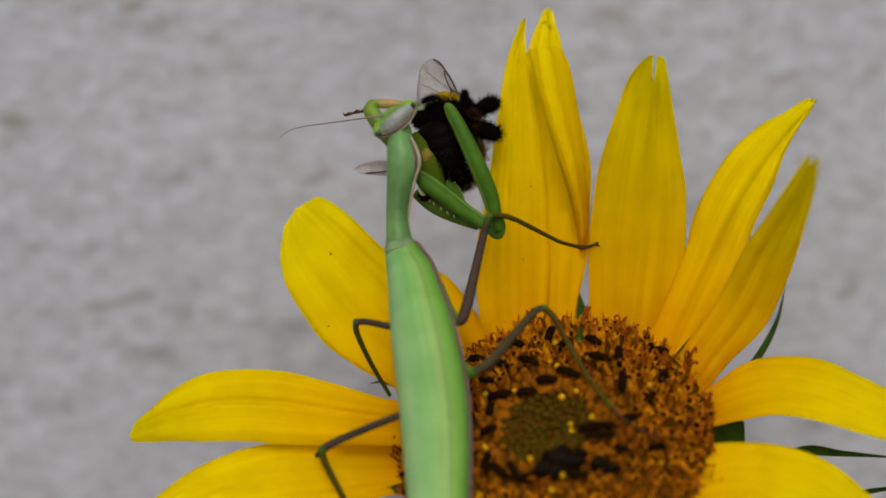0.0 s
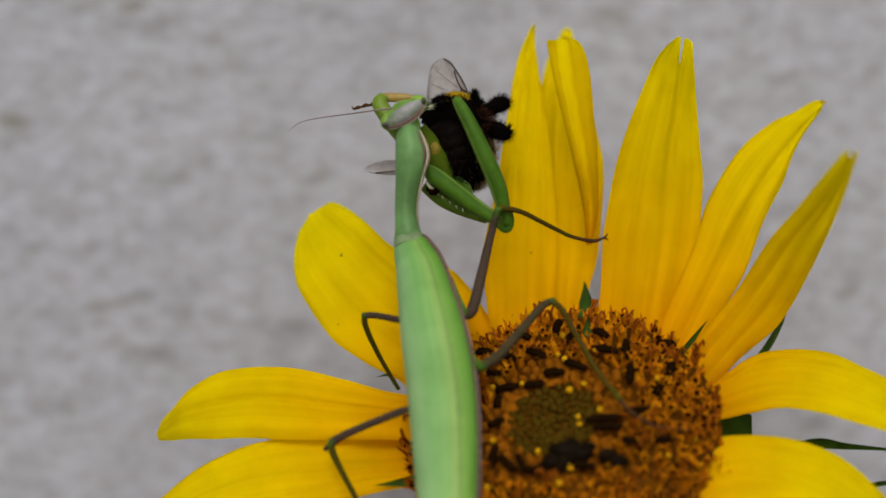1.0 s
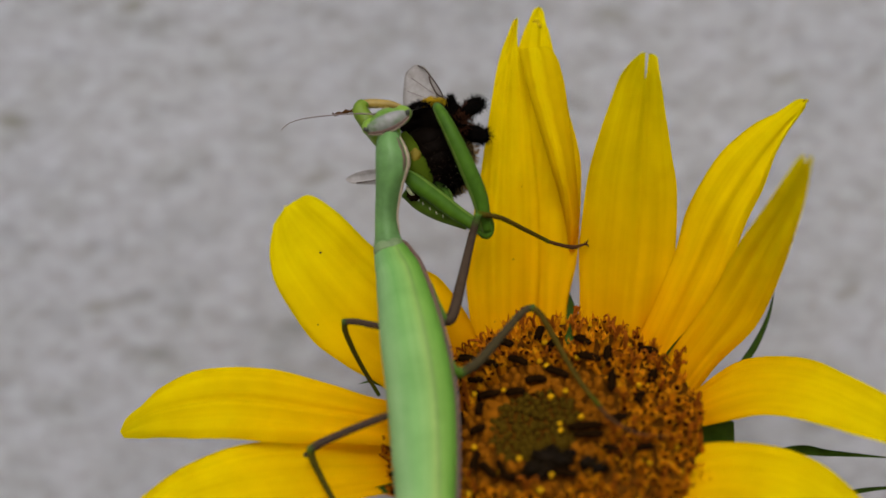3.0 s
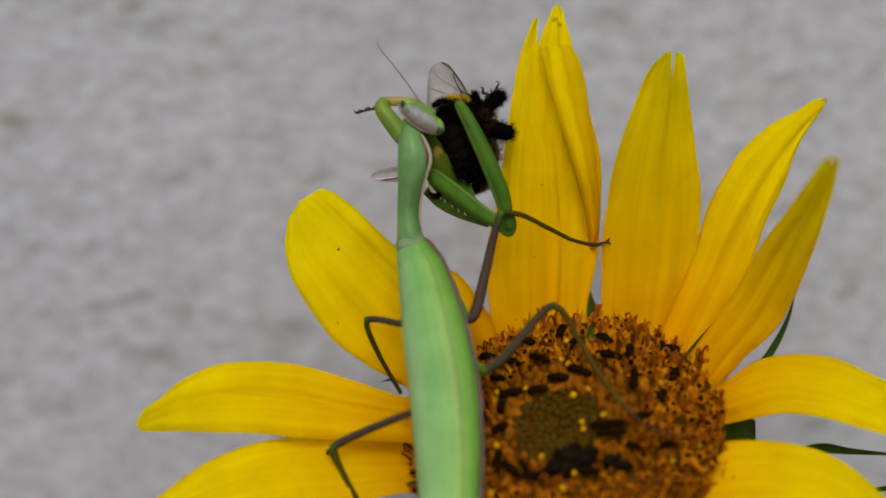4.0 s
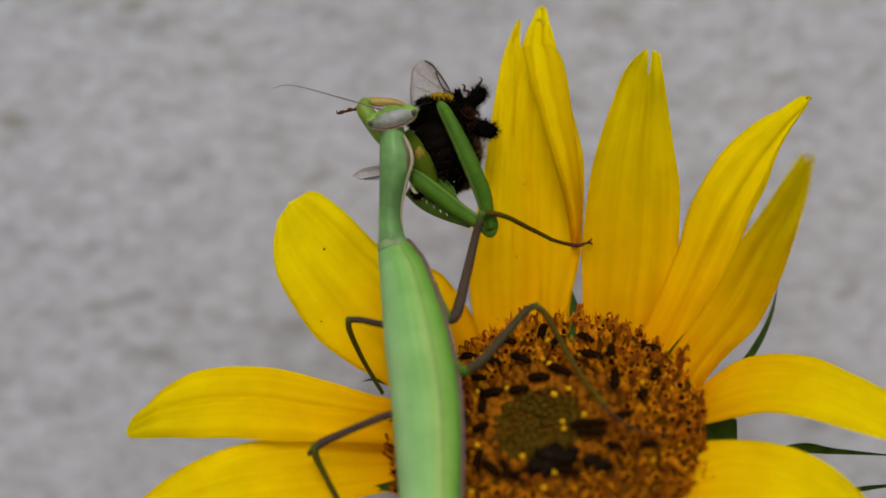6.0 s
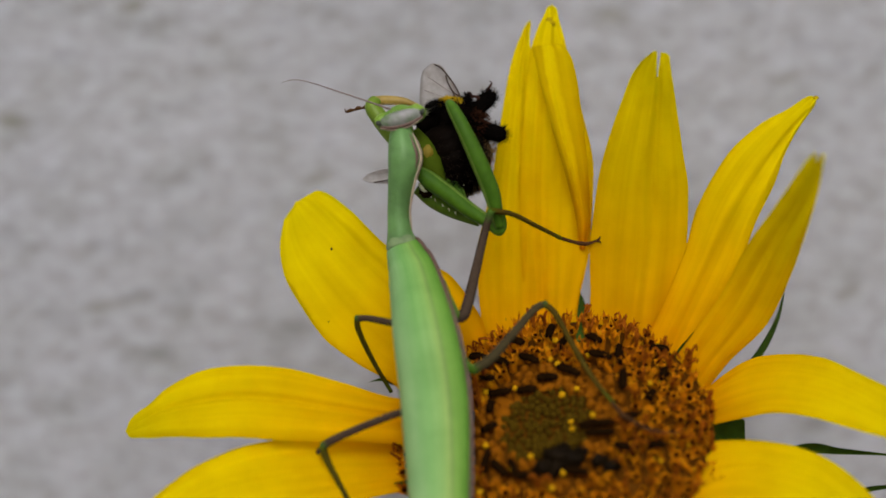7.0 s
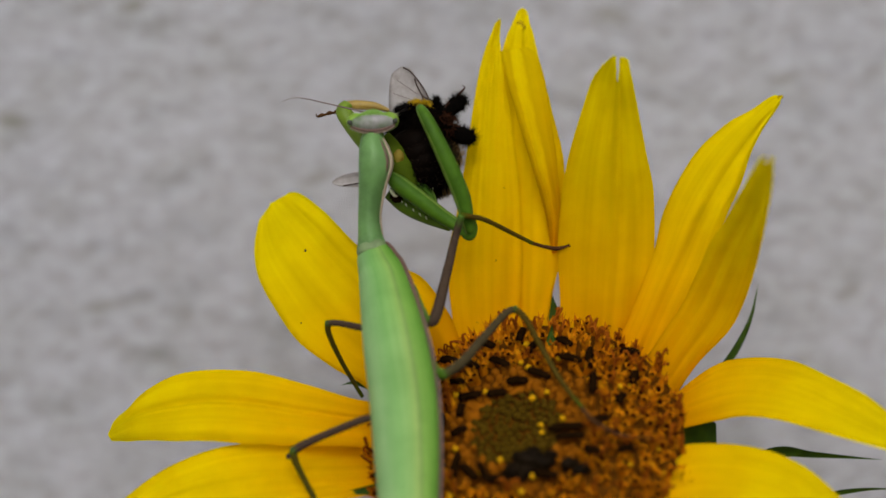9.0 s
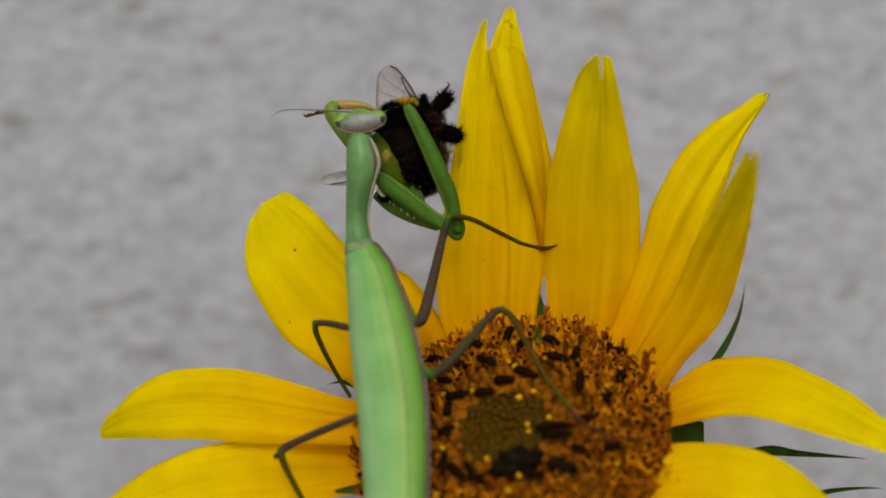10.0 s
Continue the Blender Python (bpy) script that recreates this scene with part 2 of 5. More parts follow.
def thing(name, at, label, category, group="", kind=""):
    """A top-level thing: an Empty at a place in centimetres."""
    ob = new(name)
    ob.empty_display_size = 0.01
    ORIGIN[ob] = Vector(at)
    ob.matrix_basis = rest(ob)
    return tagged(ob, label, category, group, kind)


def rest(ob):
    o = ORIGIN[ob]
    return pose(o.x * CM, o.y * CM, EYE + o.z * CM)


def part(name, bm, material, parent, label="", origin=None, kind="", smooth=True):
    """One mesh object under a thing or a part; its vertices are given in the view's centimetres."""
    o = Vector(origin) if origin is not None else ORIGIN[parent].copy()
    for v in bm.verts:
        v.co = (v.co - o) * CM
    me = bpy.data.meshes.new(name)
    bm.to_mesh(me)
    bm.free()
    for p in me.polygons:
        p.use_smooth = smooth
    me.materials.append(material)
    ob = new(name, me)
    ORIGIN[ob] = o
    ob.parent = parent
    ob.location = (o - ORIGIN[parent]) * CM
    return tagged(ob, label, kind=kind)


def glide(points, n):
    """A smooth line through a few points."""
    p = [np.array(q, float) for q in points]
    p = [2 * p[0] - p[1], *p, 2 * p[-1] - p[-2]]
    out = []
    for t in np.linspace(0, len(p) - 3, n):
        i = min(int(t), len(p) - 4)
        f = t - i
        a, b, c, d = p[i:i + 4]
        out.append(0.5 * (2 * b + (c - a) * f + (2 * a - 5 * b + 4 * c - d) * f * f + (3 * b - a - 3 * c + d) * f ** 3))
    return np.array(out)


def unit(v):
    return v / max(np.linalg.norm(v), 1e-9)


def tube(points, widths, depths=None, n=24, sides=12, bm=None, face=(0, -1, 0), arc=None, lift=0.0, keel=0.0):
    """A rounded body along a line; widths and depths are half sizes at the given points. arc: part of the round, as a shell."""
    bm = bm or bmesh.new()
    uvl = bm.loops.layers.uv.verify()
    line = glide(points, n)
    k = np.linspace(0, 1, n)
    w = glide([(x, 0, 0) for x in widths], n)[:, 0].clip(0.002)
    d = w if depths is None else glide([(x, 0, 0) for x in depths], n)[:, 0].clip(0.002)
    tang = np.gradient(line, axis=0)
    closed = arc is None
    a0, a1 = arc or (0.0, 2 * math.pi)
    angles = [a0 + (a1 - a0) * j / (sides if closed else sides - 1) for j in range(sides)]
    rings = []
    for i in range(n):
        t = unit(tang[i])
        side = unit(np.cross(t, np.array(face, float)))
        up = unit(np.cross(side, t))
        ring = []
        for a in angles:
            ridge = keel * max(0.0, math.sin(a)) ** 12
            q = line[i] + side * math.cos(a) * (w[i] + lift) + up * (math.sin(a) * (d[i] + lift) + ridge)
            ring.append(bm.verts.new(q))
        rings.append(ring)
    m = sides if closed else sides - 1
    for i in range(n - 1):
        for j in range(m):
            f = bm.faces.new((rings[i][j], rings[i][(j + 1) % sides], rings[i + 1][(j + 1) % sides], rings[i + 1][j]))
            for loop, (ii, jj) in zip(f.loops, ((i, j), (i, j + 1), (i + 1, j + 1), (i + 1, j))):
                loop[uvl].uv = (k[ii], jj / m)
    if closed:
        for ring in (rings[0], rings[-1]):
            bm.faces.new(ring)
    bmesh.ops.recalc_face_normals(bm, faces=bm.faces)
    return bm


def shell(bm, thickness):
    """Gives a thin sheet its thickness."""
    bmesh.ops.solidify(bm, geom=bm.faces[:], thickness=thickness)
    return bm


SHEET = {}


def eased(x, y, n=160):
    """A smooth curve through values at uneven steps that never overshoots."""
    x, y = np.array(x, float), np.array(y, float)
    d = np.diff(y) / np.diff(x)
    m = np.concatenate(([d[0]], np.where(d[:-1] * d[1:] > 0, 2 * d[:-1] * d[1:] / (d[:-1] + d[1:] + 1e-12), 0.0), [d[-1]]))
    out = []
    for t in np.linspace(0, 1, n):
        i = min(int(np.searchsorted(x, t, "right")) - 1, len(d) - 1)
        h = x[i + 1] - x[i]
        f = (t - x[i]) / h
        out.append((1 + 2 * f) * (1 - f) ** 2 * y[i] + f * (1 - f) ** 2 * h * m[i] + f * f * (3 - 2 * f) * y[i + 1] + f * f * (f - 1) * h * m[i + 1])
    return np.array(out).clip(0)


def blade(spine, widths, facing=(0, -1, 0), cup=0.1, pleat=0.02, ridges=5, notch=(0, 0.0, 0.1), curl=0.0, rows=60, cols=23, thick=0.018, wave=0.0, crease=(0.0, 0.0, 0.1), seed=0):
    """A petal, bract or wing: a sheet along a spine with a half width to each side, cupped and pleated along its length."""
    bm = bmesh.new()
    uvl = bm.loops.layers.uv.verify()
    fine = glide(spine, 160)
    steps = (0, 0.12, 0.26, 0.42, 0.58, 0.74, 0.86, 0.92, 0.96, 0.985, 1.0) if len(widths) == 11 else np.linspace(0, 1, len(widths))
    halves = [eased(steps, [w[i] for w in widths]) for i in (0, 1)]
    tang = np.gradient(fine, axis=0)
    k = np.linspace(0, 1, 160)
    face = np.array(facing, float)

    def at(u, s):
        p = np.array([np.interp(u, k, fine[:, i]) for i in range(3)])
        t = unit(np.array([np.interp(u, k, tang[:, i]) for i in range(3)]))
        side = unit(np.cross(t, face))
        up = unit(np.cross(side, t))
        half = np.interp(u, k, halves[1 if s > 0 else 0])
        body = math.sin(math.pi * min(1.0, max(0.0, u * 0.9 + 0.08)))
        h = -cup * (1 - s * s) * body + pleat * math.cos(s * ridges * math.pi) * body + curl * max(0.0, abs(s) - 0.6) ** 2
        h -= crease[1] * math.exp(-((s - crease[0]) / crease[2]) ** 2) * math.sin(math.pi * min(1.0, u * 1.05))
        h += wave * noise.noise(Vector((u * 4 + seed, s * 1.6, seed * 3.1)))
        return p + side * s * half + up * h

    grid = []
    for i in range(rows + 1):
        u0 = i / rows
        u0 = u0 * (1.5 - 0.5 * u0) if u0 < 1 else 1.0
        line = []
        for j in range(cols):
            s = 2 * j / (cols - 1) - 1
            end = 1 - notch[0] * math.exp(-((s - notch[1]) / notch[2]) ** 2) - (0.035 * (s - notch[1]) ** 4 if notch[0] else 0.0)
            line.append((bm.verts.new(at(u0 * end, s)), (u0, j / (cols - 1))))
        grid.append(line)
    for i in range(rows):
        for j in range(cols - 1):
            q = (grid[i][j], grid[i][j + 1], grid[i + 1][j + 1], grid[i + 1][j])
            f = bm.faces.new([v for v, _ in q])
            for loop, (_, uv) in zip(f.loops, q):
                loop[uvl].uv = uv
    shell(bm, thick)
    SHEET["at"] = at
    return bm


def ball(centre, size, bm=None, axis=None, rough=0.0, seg=20, rings=12):
    """An egg-shaped lump; size: half sizes, the last along the axis."""
    bm = bm or bmesh.new()
    turn = Vector(axis or (0, 0, 1)).to_track_quat("Z", "Y").to_matrix()
    made = bmesh.ops.create_uvsphere(bm, u_segments=seg, v_segments=rings, radius=1.0)["verts"]
    for v in made:
        c = v.co.copy()
        if rough:
            c *= 1 + rough * noise.noise(c * 2.3 + Vector(centre))
        v.co = turn @ Vector((c.x * size[0], c.y * size[1], c.z * size[2])) + Vector(centre)
    return bm


def bristles(centre, size, count, length, thick, rng, axis=None, keep=None, lean=(0, 0, 0), bm=None):
    """Hairs that stand out of an egg-shaped lump."""
    bm = bm or bmesh.new()
    turn = Vector(axis or (0, 0, 1)).to_track_quat("Z", "Y").to_matrix()
    for _ in range(count):
        d = Vector((rng.gauss(0, 1), rng.gauss(0, 1), rng.gauss(0, 1))).normalized()
        p = turn @ Vector((d.x * size[0], d.y * size[1], d.z * size[2])) + Vector(centre)
        out = (turn @ Vector((d.x / size[0], d.y / size[1], d.z / size[2]))).normalized()
        if keep and not keep(p):
            continue
        out = (out + Vector(lean) + Vector((rng.gauss(0, 0.3), rng.gauss(0, 0.3), rng.gauss(0, 0.3)))).normalized()
        hair(bm, p, p + out * length * rng.uniform(0.55, 1.15), thick)
    return bm


def hair(bm, a, b, thick):
    d = (b - a).normalized()
    s = d.orthogonal().normalized() * thick
    t = d.cross(s)
    base = [bm.verts.new(a - d * thick + v) for v in (s, -0.5 * s + 0.87 * t, -0.5 * s - 0.87 * t)]
    tip = bm.verts.new(b)
    for i in range(3):
        bm.faces.new((base[i], base[(i + 1) % 3], tip))


# ---- setting: plastered wall and soil ----
def slab(name, lo, hi, material, label, category):
    bm = bmesh.new()
    bmesh.ops.create_cube(bm, size=1.0)
    for v in bm.verts:
        v.co = Vector([lo[i] + (v.co[i] + 0.5) * (hi[i] - lo[i]) for i in range(3)])
    me = bpy.data.meshes.new(name)
    bm.to_mesh(me)
    bm.free()
    me.materials.append(material)
    return tagged(new(name, me), label, category, kind="structure")


slab("wall_back", (-3.0, 0.080, 0.0), (3.0, 0.330, 2.9), M_WALL, "rough grey plastered house wall, weathered and stained", "wall")
slab("ground", (-30.0, -30.0, -0.30), (30.0, 30.0, 0.0), M_SOIL, "bare brown garden soil at the wall's foot", "ground")

# ---- the sunflower ----
CENTRE = Vector((1.958, -0.9, -3.435))
UPWARD, OUT = Vector((0, 0.6, 0.8)), Vector((-0.19, -0.8, 0.6)).normalized()
ACROSS = UPWARD.cross(OUT)
RADIUS = 2.68
flower = thing("sunflower", CENTRE, "yellow sunflower head with brown seed disc, petals partly wilted", "flower")


def on_disc(r, a):
    """A place on the domed seed disc."""
    h = 0.85 * (1 - (r / RADIUS) ** 2) - 0.20 * math.exp(-(r / 0.7) ** 2)
    drift = max(0.0, 1 - r / RADIUS)
    return CENTRE + ACROSS * (r * math.cos(a) - 0.04 * drift) + UPWARD * (r * math.sin(a) * 0.95 - 0.10 * drift) + OUT * h


def make_disc():
    bm = bmesh.new()
    rings = []
    for i in range(25):
        r = RADIUS * (1.02 * i / 24)
        rings.append([bm.verts.new(on_disc(max(r, 0.01), 2 * math.pi * j / 72) + OUT * 0.05 * noise.noise(on_disc(r, 2 * math.pi * j / 72) * 3)) for j in range(72)])
    back = [bm.verts.new(CENTRE + ACROSS * (math.cos(2 * math.pi * j / 72) * 2.2) + UPWARD * (math.sin(2 * math.pi * j / 72) * 2.2) - OUT * 0.9) for j in range(72)]
    rings.append(back)
    for a, b in zip(rings, rings[1:]):
        for j in range(72):
            bm.faces.new((a[j], a[(j + 1) % 72], b[(j + 1) % 72], b[j]))
    bm.faces.new(rings[0])
    bm.faces.new(back)
    bmesh.ops.recalc_face_normals(bm, faces=bm.faces)
    return part("seed_disc", bm, M_DISC, flower, "brown domed seed disc")


disc = make_disc()

PETALS = {}


def petal(key, spine, widths, specks=(), wilted=(), material=M_PETAL, **shape):
    ob = part("petal", blade(spine, widths, seed=len(PETALS) * 1.7, **shape), material, flower, origin=spine[0])
    for u, s, r in specks:
        part("speck", ball(SHEET["at"](u, s), (r, r, r * 1.3), seg=8, rings=6), M_SPECK, ob, "tiny dark speck")
    for u, s, r in wilted:
        part("wilted_patch", ball(SHEET["at"](u, s), (r * 0.7, 0.014, r * 0.5), rough=0.5, seg=12, rings=8), M_WILT, ob, "brownish wilted patch")
    PETALS[key] = (ob, Vector(spine[0]), Vector(spine[-1]))
    return ob


petal("back_tall", [(1.974, 1.4, -2.056), (1.922, 1.4, -0.093), (1.92, 1.35, 1.971), (1.904, 1.45, 3.528), (1.935, 1.7, 4.432)], [(0.48, 0.42), (0.48, 0.50), (0.53, 0.74), (0.57, 0.79), (0.5, 0.56), (0.38, 0.33), (0.25, 0.21), (0.17, 0.14), (0.12, 0.11), (0.09, 0.08), (0.0, 0.0)], wilted=((0.905, -0.2, 0.09), (0.885, 0.05, 0.09)), cup=-0.05, pleat=0.026, ridges=4, wave=0.10)
petal("tall", [(1.299, 1.3, -2.155), (1.195, 1.25, -0.402), (1.242, 1.1, 1.447), (1.356, 1.15, 3.298), (1.49, 1.45, 4.231)], [(0.56, 0.64), (0.57, 0.67), (0.62, 0.75), (0.45, 0.69), (0.33, 0.49), (0.23, 0.22), (0.14, 0.09), (0.1, 0.05), (0.08, 0.04), (0.05, 0.03), (0.0, 0.0)], crease=(-0.1, 0.05, 0.12), specks=((0.28, 0.35, 0.012), (0.12, -0.2, 0.010), (0.46, 0.55, 0.009)), cup=-0.06, pleat=0.026, ridges=4, wave=0.10)
petal("folded", [(2.53, 1.25, -0.05), (2.50, 1.0, 0.6), (2.275, 0.65, 1.533), (1.911, 0.7, 2.959), (1.839, 0.9, 3.646)], [(0.04, 0.05), (0.09, 0.11), (0.13, 0.16), (0.16, 0.24), (0.2, 0.34), (0.23, 0.44), (0.26, 0.41), (0.29, 0.36), (0.3, 0.31), (0.31, 0.25), (0.28, 0.18)], material=M_PETAL_WILTED_OVERLAP, cup=-0.10, pleat=0.012, ridges=3, wave=0.04)
petal("split", [(3.309, 1.3, -2.052), (3.444, 0.8, -0.092), (3.497, 0.2, 1.417), (3.605, -0.4, 2.586), (3.651, -0.9, 3.357)], [(0.71, 0.83), (0.73, 0.84), (0.83, 0.91), (0.78, 0.87), (0.66, 0.66), (0.51, 0.43), (0.39, 0.31), (0.29, 0.26), (0.21, 0.23), (0.18, 0.21), (0.18, 0.18)], crease=(0.25, 0.05, 0.10), cup=-0.10, pleat=0.018, ridges=4, notch=(0.14, 0.12, 0.085), cols=61, wave=0.11)
petal("pointed", [(3.841, 0.9, -2.339), (4.698, 0.8, -0.397), (5.297, 0.7, 0.874), (6.053, 0.8, 1.946), (6.758, 1.2, 2.715)], [(0.52, 0.49), (0.42, 0.5), (0.45, 0.58), (0.59, 0.5), (0.6, 0.43), (0.46, 0.21), (0.25, 0.13), (0.19, 0.11), (0.15, 0.09), (0.1, 0.06), (0.0, 0.0)], crease=(0.1, 0.04, 0.12), wilted=((0.99, 0.0, 0.07),), cup=-0.10, pleat=0.018, ridges=3, wave=0.10)
petal("forward", [(4.159, 0.5, -2.773), (5.185, -0.2, -1.135), (5.67, -1.15, 0.01), (5.966, -2.1, 0.769), (6.077, -3.1, 1.574)], [(0.46, 0.33), (0.459, 0.349), (0.428, 0.548), (0.438, 0.487), (0.388, 0.358), (0.338, 0.228), (0.248, 0.178), (0.178, 0.148), (0.118, 0.128), (0.089, 0.108), (0.06, 0.07)], crease=(-0.2, 0.05, 0.12), notch=(0.05, 0.1, 0.4), cup=-0.08, pleat=0.018, ridges=3, wave=0.10)
petal("round", [(0.323, 0.4, -2.403), (-0.953, 0.6, -1.085), (-1.879, 0.9, -0.112), (-2.693, 1.5, 0.746)], [(0.91, 0.75), (0.91, 1.06), (1.13, 1.16), (1.27, 0.81), (1.2, 0.66), (1.08, 0.64), (0.87, 0.58), (0.68, 0.53), (0.49, 0.47), (0.36, 0.36), (0.0, 0.0)], specks=((0.706, -0.09, 0.021), (0.46, -0.80, 0.013)), cup=0.10, pleat=0.02, ridges=6, wave=0.11)
petal("low", [(-0.238, -0.4, -3.902), (-1.801, -0.9, -3.983), (-3.439, -1.2, -4.148), (-5.09, -1.2, -4.75), (-6.008, -0.9, -5.372)], [(0.37, 0.63), (0.42, 0.65), (0.57, 0.75), (0.79, 0.77), (0.82, 0.65), (0.65, 0.32), (0.49, 0.15), (0.38, 0.13), (0.32, 0.11), (0.22, 0.07), (0.0, 0.0)], facing=(0, -0.85, 0.5), cup=-0.10, pleat=0.03, ridges=4, wave=0.05)
petal("level", [(-0.238, -0.4, -3.11), (-1.809, -0.7, -2.921), (-3.473, -0.8, -2.756), (-4.782, -0.5, -2.954), (-5.563, 0.1, -3.308)], [(0.43, 0.4), (0.45, 0.43), (0.52, 0.59), (0.62, 0.73), (0.59, 0.71), (0.44, 0.52), (0.32, 0.3), (0.23, 0.26), (0.18, 0.21), (0.13, 0.13), (0.0, 0.0)], facing=(0, -0.9, 0.4), cup=-0.10, pleat=0.02, ridges=3, crease=(0.17, 0.12, 0.09), cols=45, wave=0.05)
petal("drooping", [(4.55, 0.1, -2.82), (5.55, -0.3, -2.45), (6.56, -0.9, -2.50), (7.483, -1.5, -2.864), (8.533, -2.0, -3.419)],[(0.24, 0.44), (0.42, 0.54), (0.64, 0.64), (0.72, 0.63), (0.59, 0.6), (0.54, 0.49), (0.4, 0.35), (0.35, 0.26), (0.26, 0.2), (0.17, 0.14), (0.0, 0.0)], facing=(0, -0.8, 0.6), cup=-0.16, pleat=0.02, ridges=4, wave=0.05)
petal("drooping_low", [(3.44, -1.85, -4.38), (4.62, -1.75, -3.86), (5.896, -1.8, -3.93), (6.768, -2.3, -4.386), (7.616, -2.8, -5.077)], [(0.25, 0.69), (0.38, 0.73), (0.64, 0.76), (0.65, 0.77), (0.62, 0.75), (0.53, 0.67), (0.39, 0.55), (0.29, 0.49), (0.26, 0.39), (0.18, 0.25), (0.0, 0.0)], facing=(0, -0.8, 0.6), cup=-0.16, pleat=0.02, ridges=4, wave=0.05)
petal("under_a", [(0.155, -1.4, -5.017), (-0.611, -1.9, -5.91), (-1.365, -2.2, -6.813), (-1.943, -2.0, -7.8)], [(0.53, 0.63), (0.54, 0.74), (0.56, 0.83), (0.58, 0.83), (0.54, 0.73), (0.46, 0.57), (0.43, 0.43), (0.39, 0.39), (0.31, 0.3), (0.2, 0.19), (0.0, 0.0)], cup=0.1, pleat=0.03, ridges=4, wave=0.05)
petal("under_b", [(1.305, -1.7, -5.46), (1.002, -2.3, -6.513), (0.76, -2.6, -7.683), (0.622, -2.4, -8.853)], [(0.68, 0.65), (0.69, 0.71), (0.73, 0.77), (0.74, 0.76), (0.65, 0.67), (0.52, 0.56), (0.46, 0.5), (0.39, 0.41), (0.29, 0.3), (0.18, 0.19), (0.0, 0.0)], cup=0.1, pleat=0.03, ridges=4, wave=0.05)
petal("under_c", [(2.552, -1.7, -5.46), (2.845, -2.3, -6.513), (3.058, -2.6, -7.683), (3.168, -2.4, -8.853)], [(0.61, 0.62), (0.72, 0.63), (0.81, 0.66), (0.81, 0.69), (0.7, 0.61), (0.56, 0.52), (0.49, 0.47), (0.4, 0.39), (0.3, 0.29), (0.19, 0.18), (0.0, 0.0)], cup=0.1, pleat=0.03, ridges=4, wave=0.05)
petal("under_d", [(3.644, -1.3, -5.029), (4.533, -2.0, -5.895), (5.337, -2.4, -6.685), (5.997, -2.4, -7.533)], [(0.71, 0.65), (0.75, 0.77), (0.78, 0.89), (0.76, 0.91), (0.66, 0.81), (0.55, 0.68), (0.51, 0.57), (0.43, 0.5), (0.32, 0.38), (0.2, 0.24), (0.0, 0.0)], cup=0.1, pleat=0.03, ridges=4, wave=0.05)


def bract(points, width, facing=(0, -1, 0), tip=(0.95, 0.75, 0.5, 0.25, 0.01)):
    widths = [(width * w, width * w) for w in (0.8, 1.0, *tip)]
    return part("bract", blade(points, widths, facing=facing, cup=0.04, pleat=0.01, ridges=2, rows=20, cols=7, thick=0.03), M_BRACT, flower, "dark green pointed bract")


bract([(2.495, 1.3, -1.536), (2.487, 1.35, -1.146), (2.459, 1.4, -0.70)], 0.19)
bract([(4.114, 0.35, -2.107), (4.303, 0.42, -1.788), (4.614, 0.5, -1.386)], 0.075)
bract([(2.40, -0.35, -1.66), (2.41, -0.30, -1.50), (2.42, -0.25, -1.30)], 0.085)
bract([(5.45, 1, -2.30), (5.84, 1.2, -1.80), (6.12, 1.3, -1.23), (6.27, 1.4, -0.61)], 0.068)
bract([(4.583, 0.4, -2.554), (4.73, 0.45, -2.416), (4.918, 0.5, -2.216)], 0.07)
bract([(4.421, 0.1, -3.278), (4.883, 0.2, -3.265), (5.147, 0.3, -3.293), (5.404, 0.5, -3.289)], 0.30, tip=(1.0, 0.98, 0.94, 0.85, 0.6))
bract([(5.16, 0, -4.01), (6.375, 0.1, -3.599), (7.094, 0.2, -3.637), (8.319, 0.3, -3.736)], 0.11)
bract([(6.8, 0.0, -4.50), (7.5, 0.1, -4.31), (8.1, 0.2, -4.25), (8.6, 0.3, -4.26)], 0.05)
bract([(-0.432, -0.8, -4.13), (-0.823, -0.85, -4.164), (-1.314, -0.8, -4.228)], 0.10)
bract([(-0.649, 0.6, -2.526), (-1.057, 0.7, -2.389), (-1.342, 0.7, -2.43)], 0.05)
bract([(-0.391, 0.1, -3.548), (-0.688, -0.1, -3.542), (-0.94, 0, -3.51)], 0.05)


def make_stem():
    b = CENTRE - OUT * 0.8
    pts = [b, b - OUT * 1.6, b + Vector((0.3, 2.6, -4.0)), b + Vector((0.8, 4.0, -14)), b + Vector((1.5, 3.5, -60)), Vector((b.x + 2, b.y + 3, -141))]
    return part("stem", tube(pts, (1.6, 0.75, 0.6, 0.65, 0.85, 1.0), n=60, sides=14), M_STEM, flower, "hairy green flower stem")


make_stem()


# ---- the mantis ----
HIP = Vector((-0.325, -1.814, -1.521))
mantis = thing("praying_mantis", HIP, "green praying mantis with folded wings gripping a black bee", "mantis")
SPINE = [(-0.765, -0.294, 0.089), (-0.723, -0.43, -0.049), (-0.63, -0.652, -0.285), (-0.528, -0.913, -0.577), (-0.327, -1.55, -1.531), (-0.176, -1.75, -2.482), (-0.113, -1.98, -3.42), (-0.086, -2.2, -4.179), (-0.057, -2.5, -4.881), (-0.009, -2.85, -5.584), (0.018, -3.0, -5.98)]
HALF = (0.17, 0.29, 0.365, 0.43, 0.545, 0.58, 0.555, 0.51, 0.45, 0.26, 0.05)
DEEP = (0.14, 0.21, 0.25, 0.29, 0.36, 0.38, 0.38, 0.36, 0.30, 0.18, 0.04)
part("abdomen", tube(SPINE, [w * 0.90 for w in HALF], [d * 0.9 for d in DEEP], n=40, sides=20), M_FORELEG, mantis, "green abdomen under the wings")
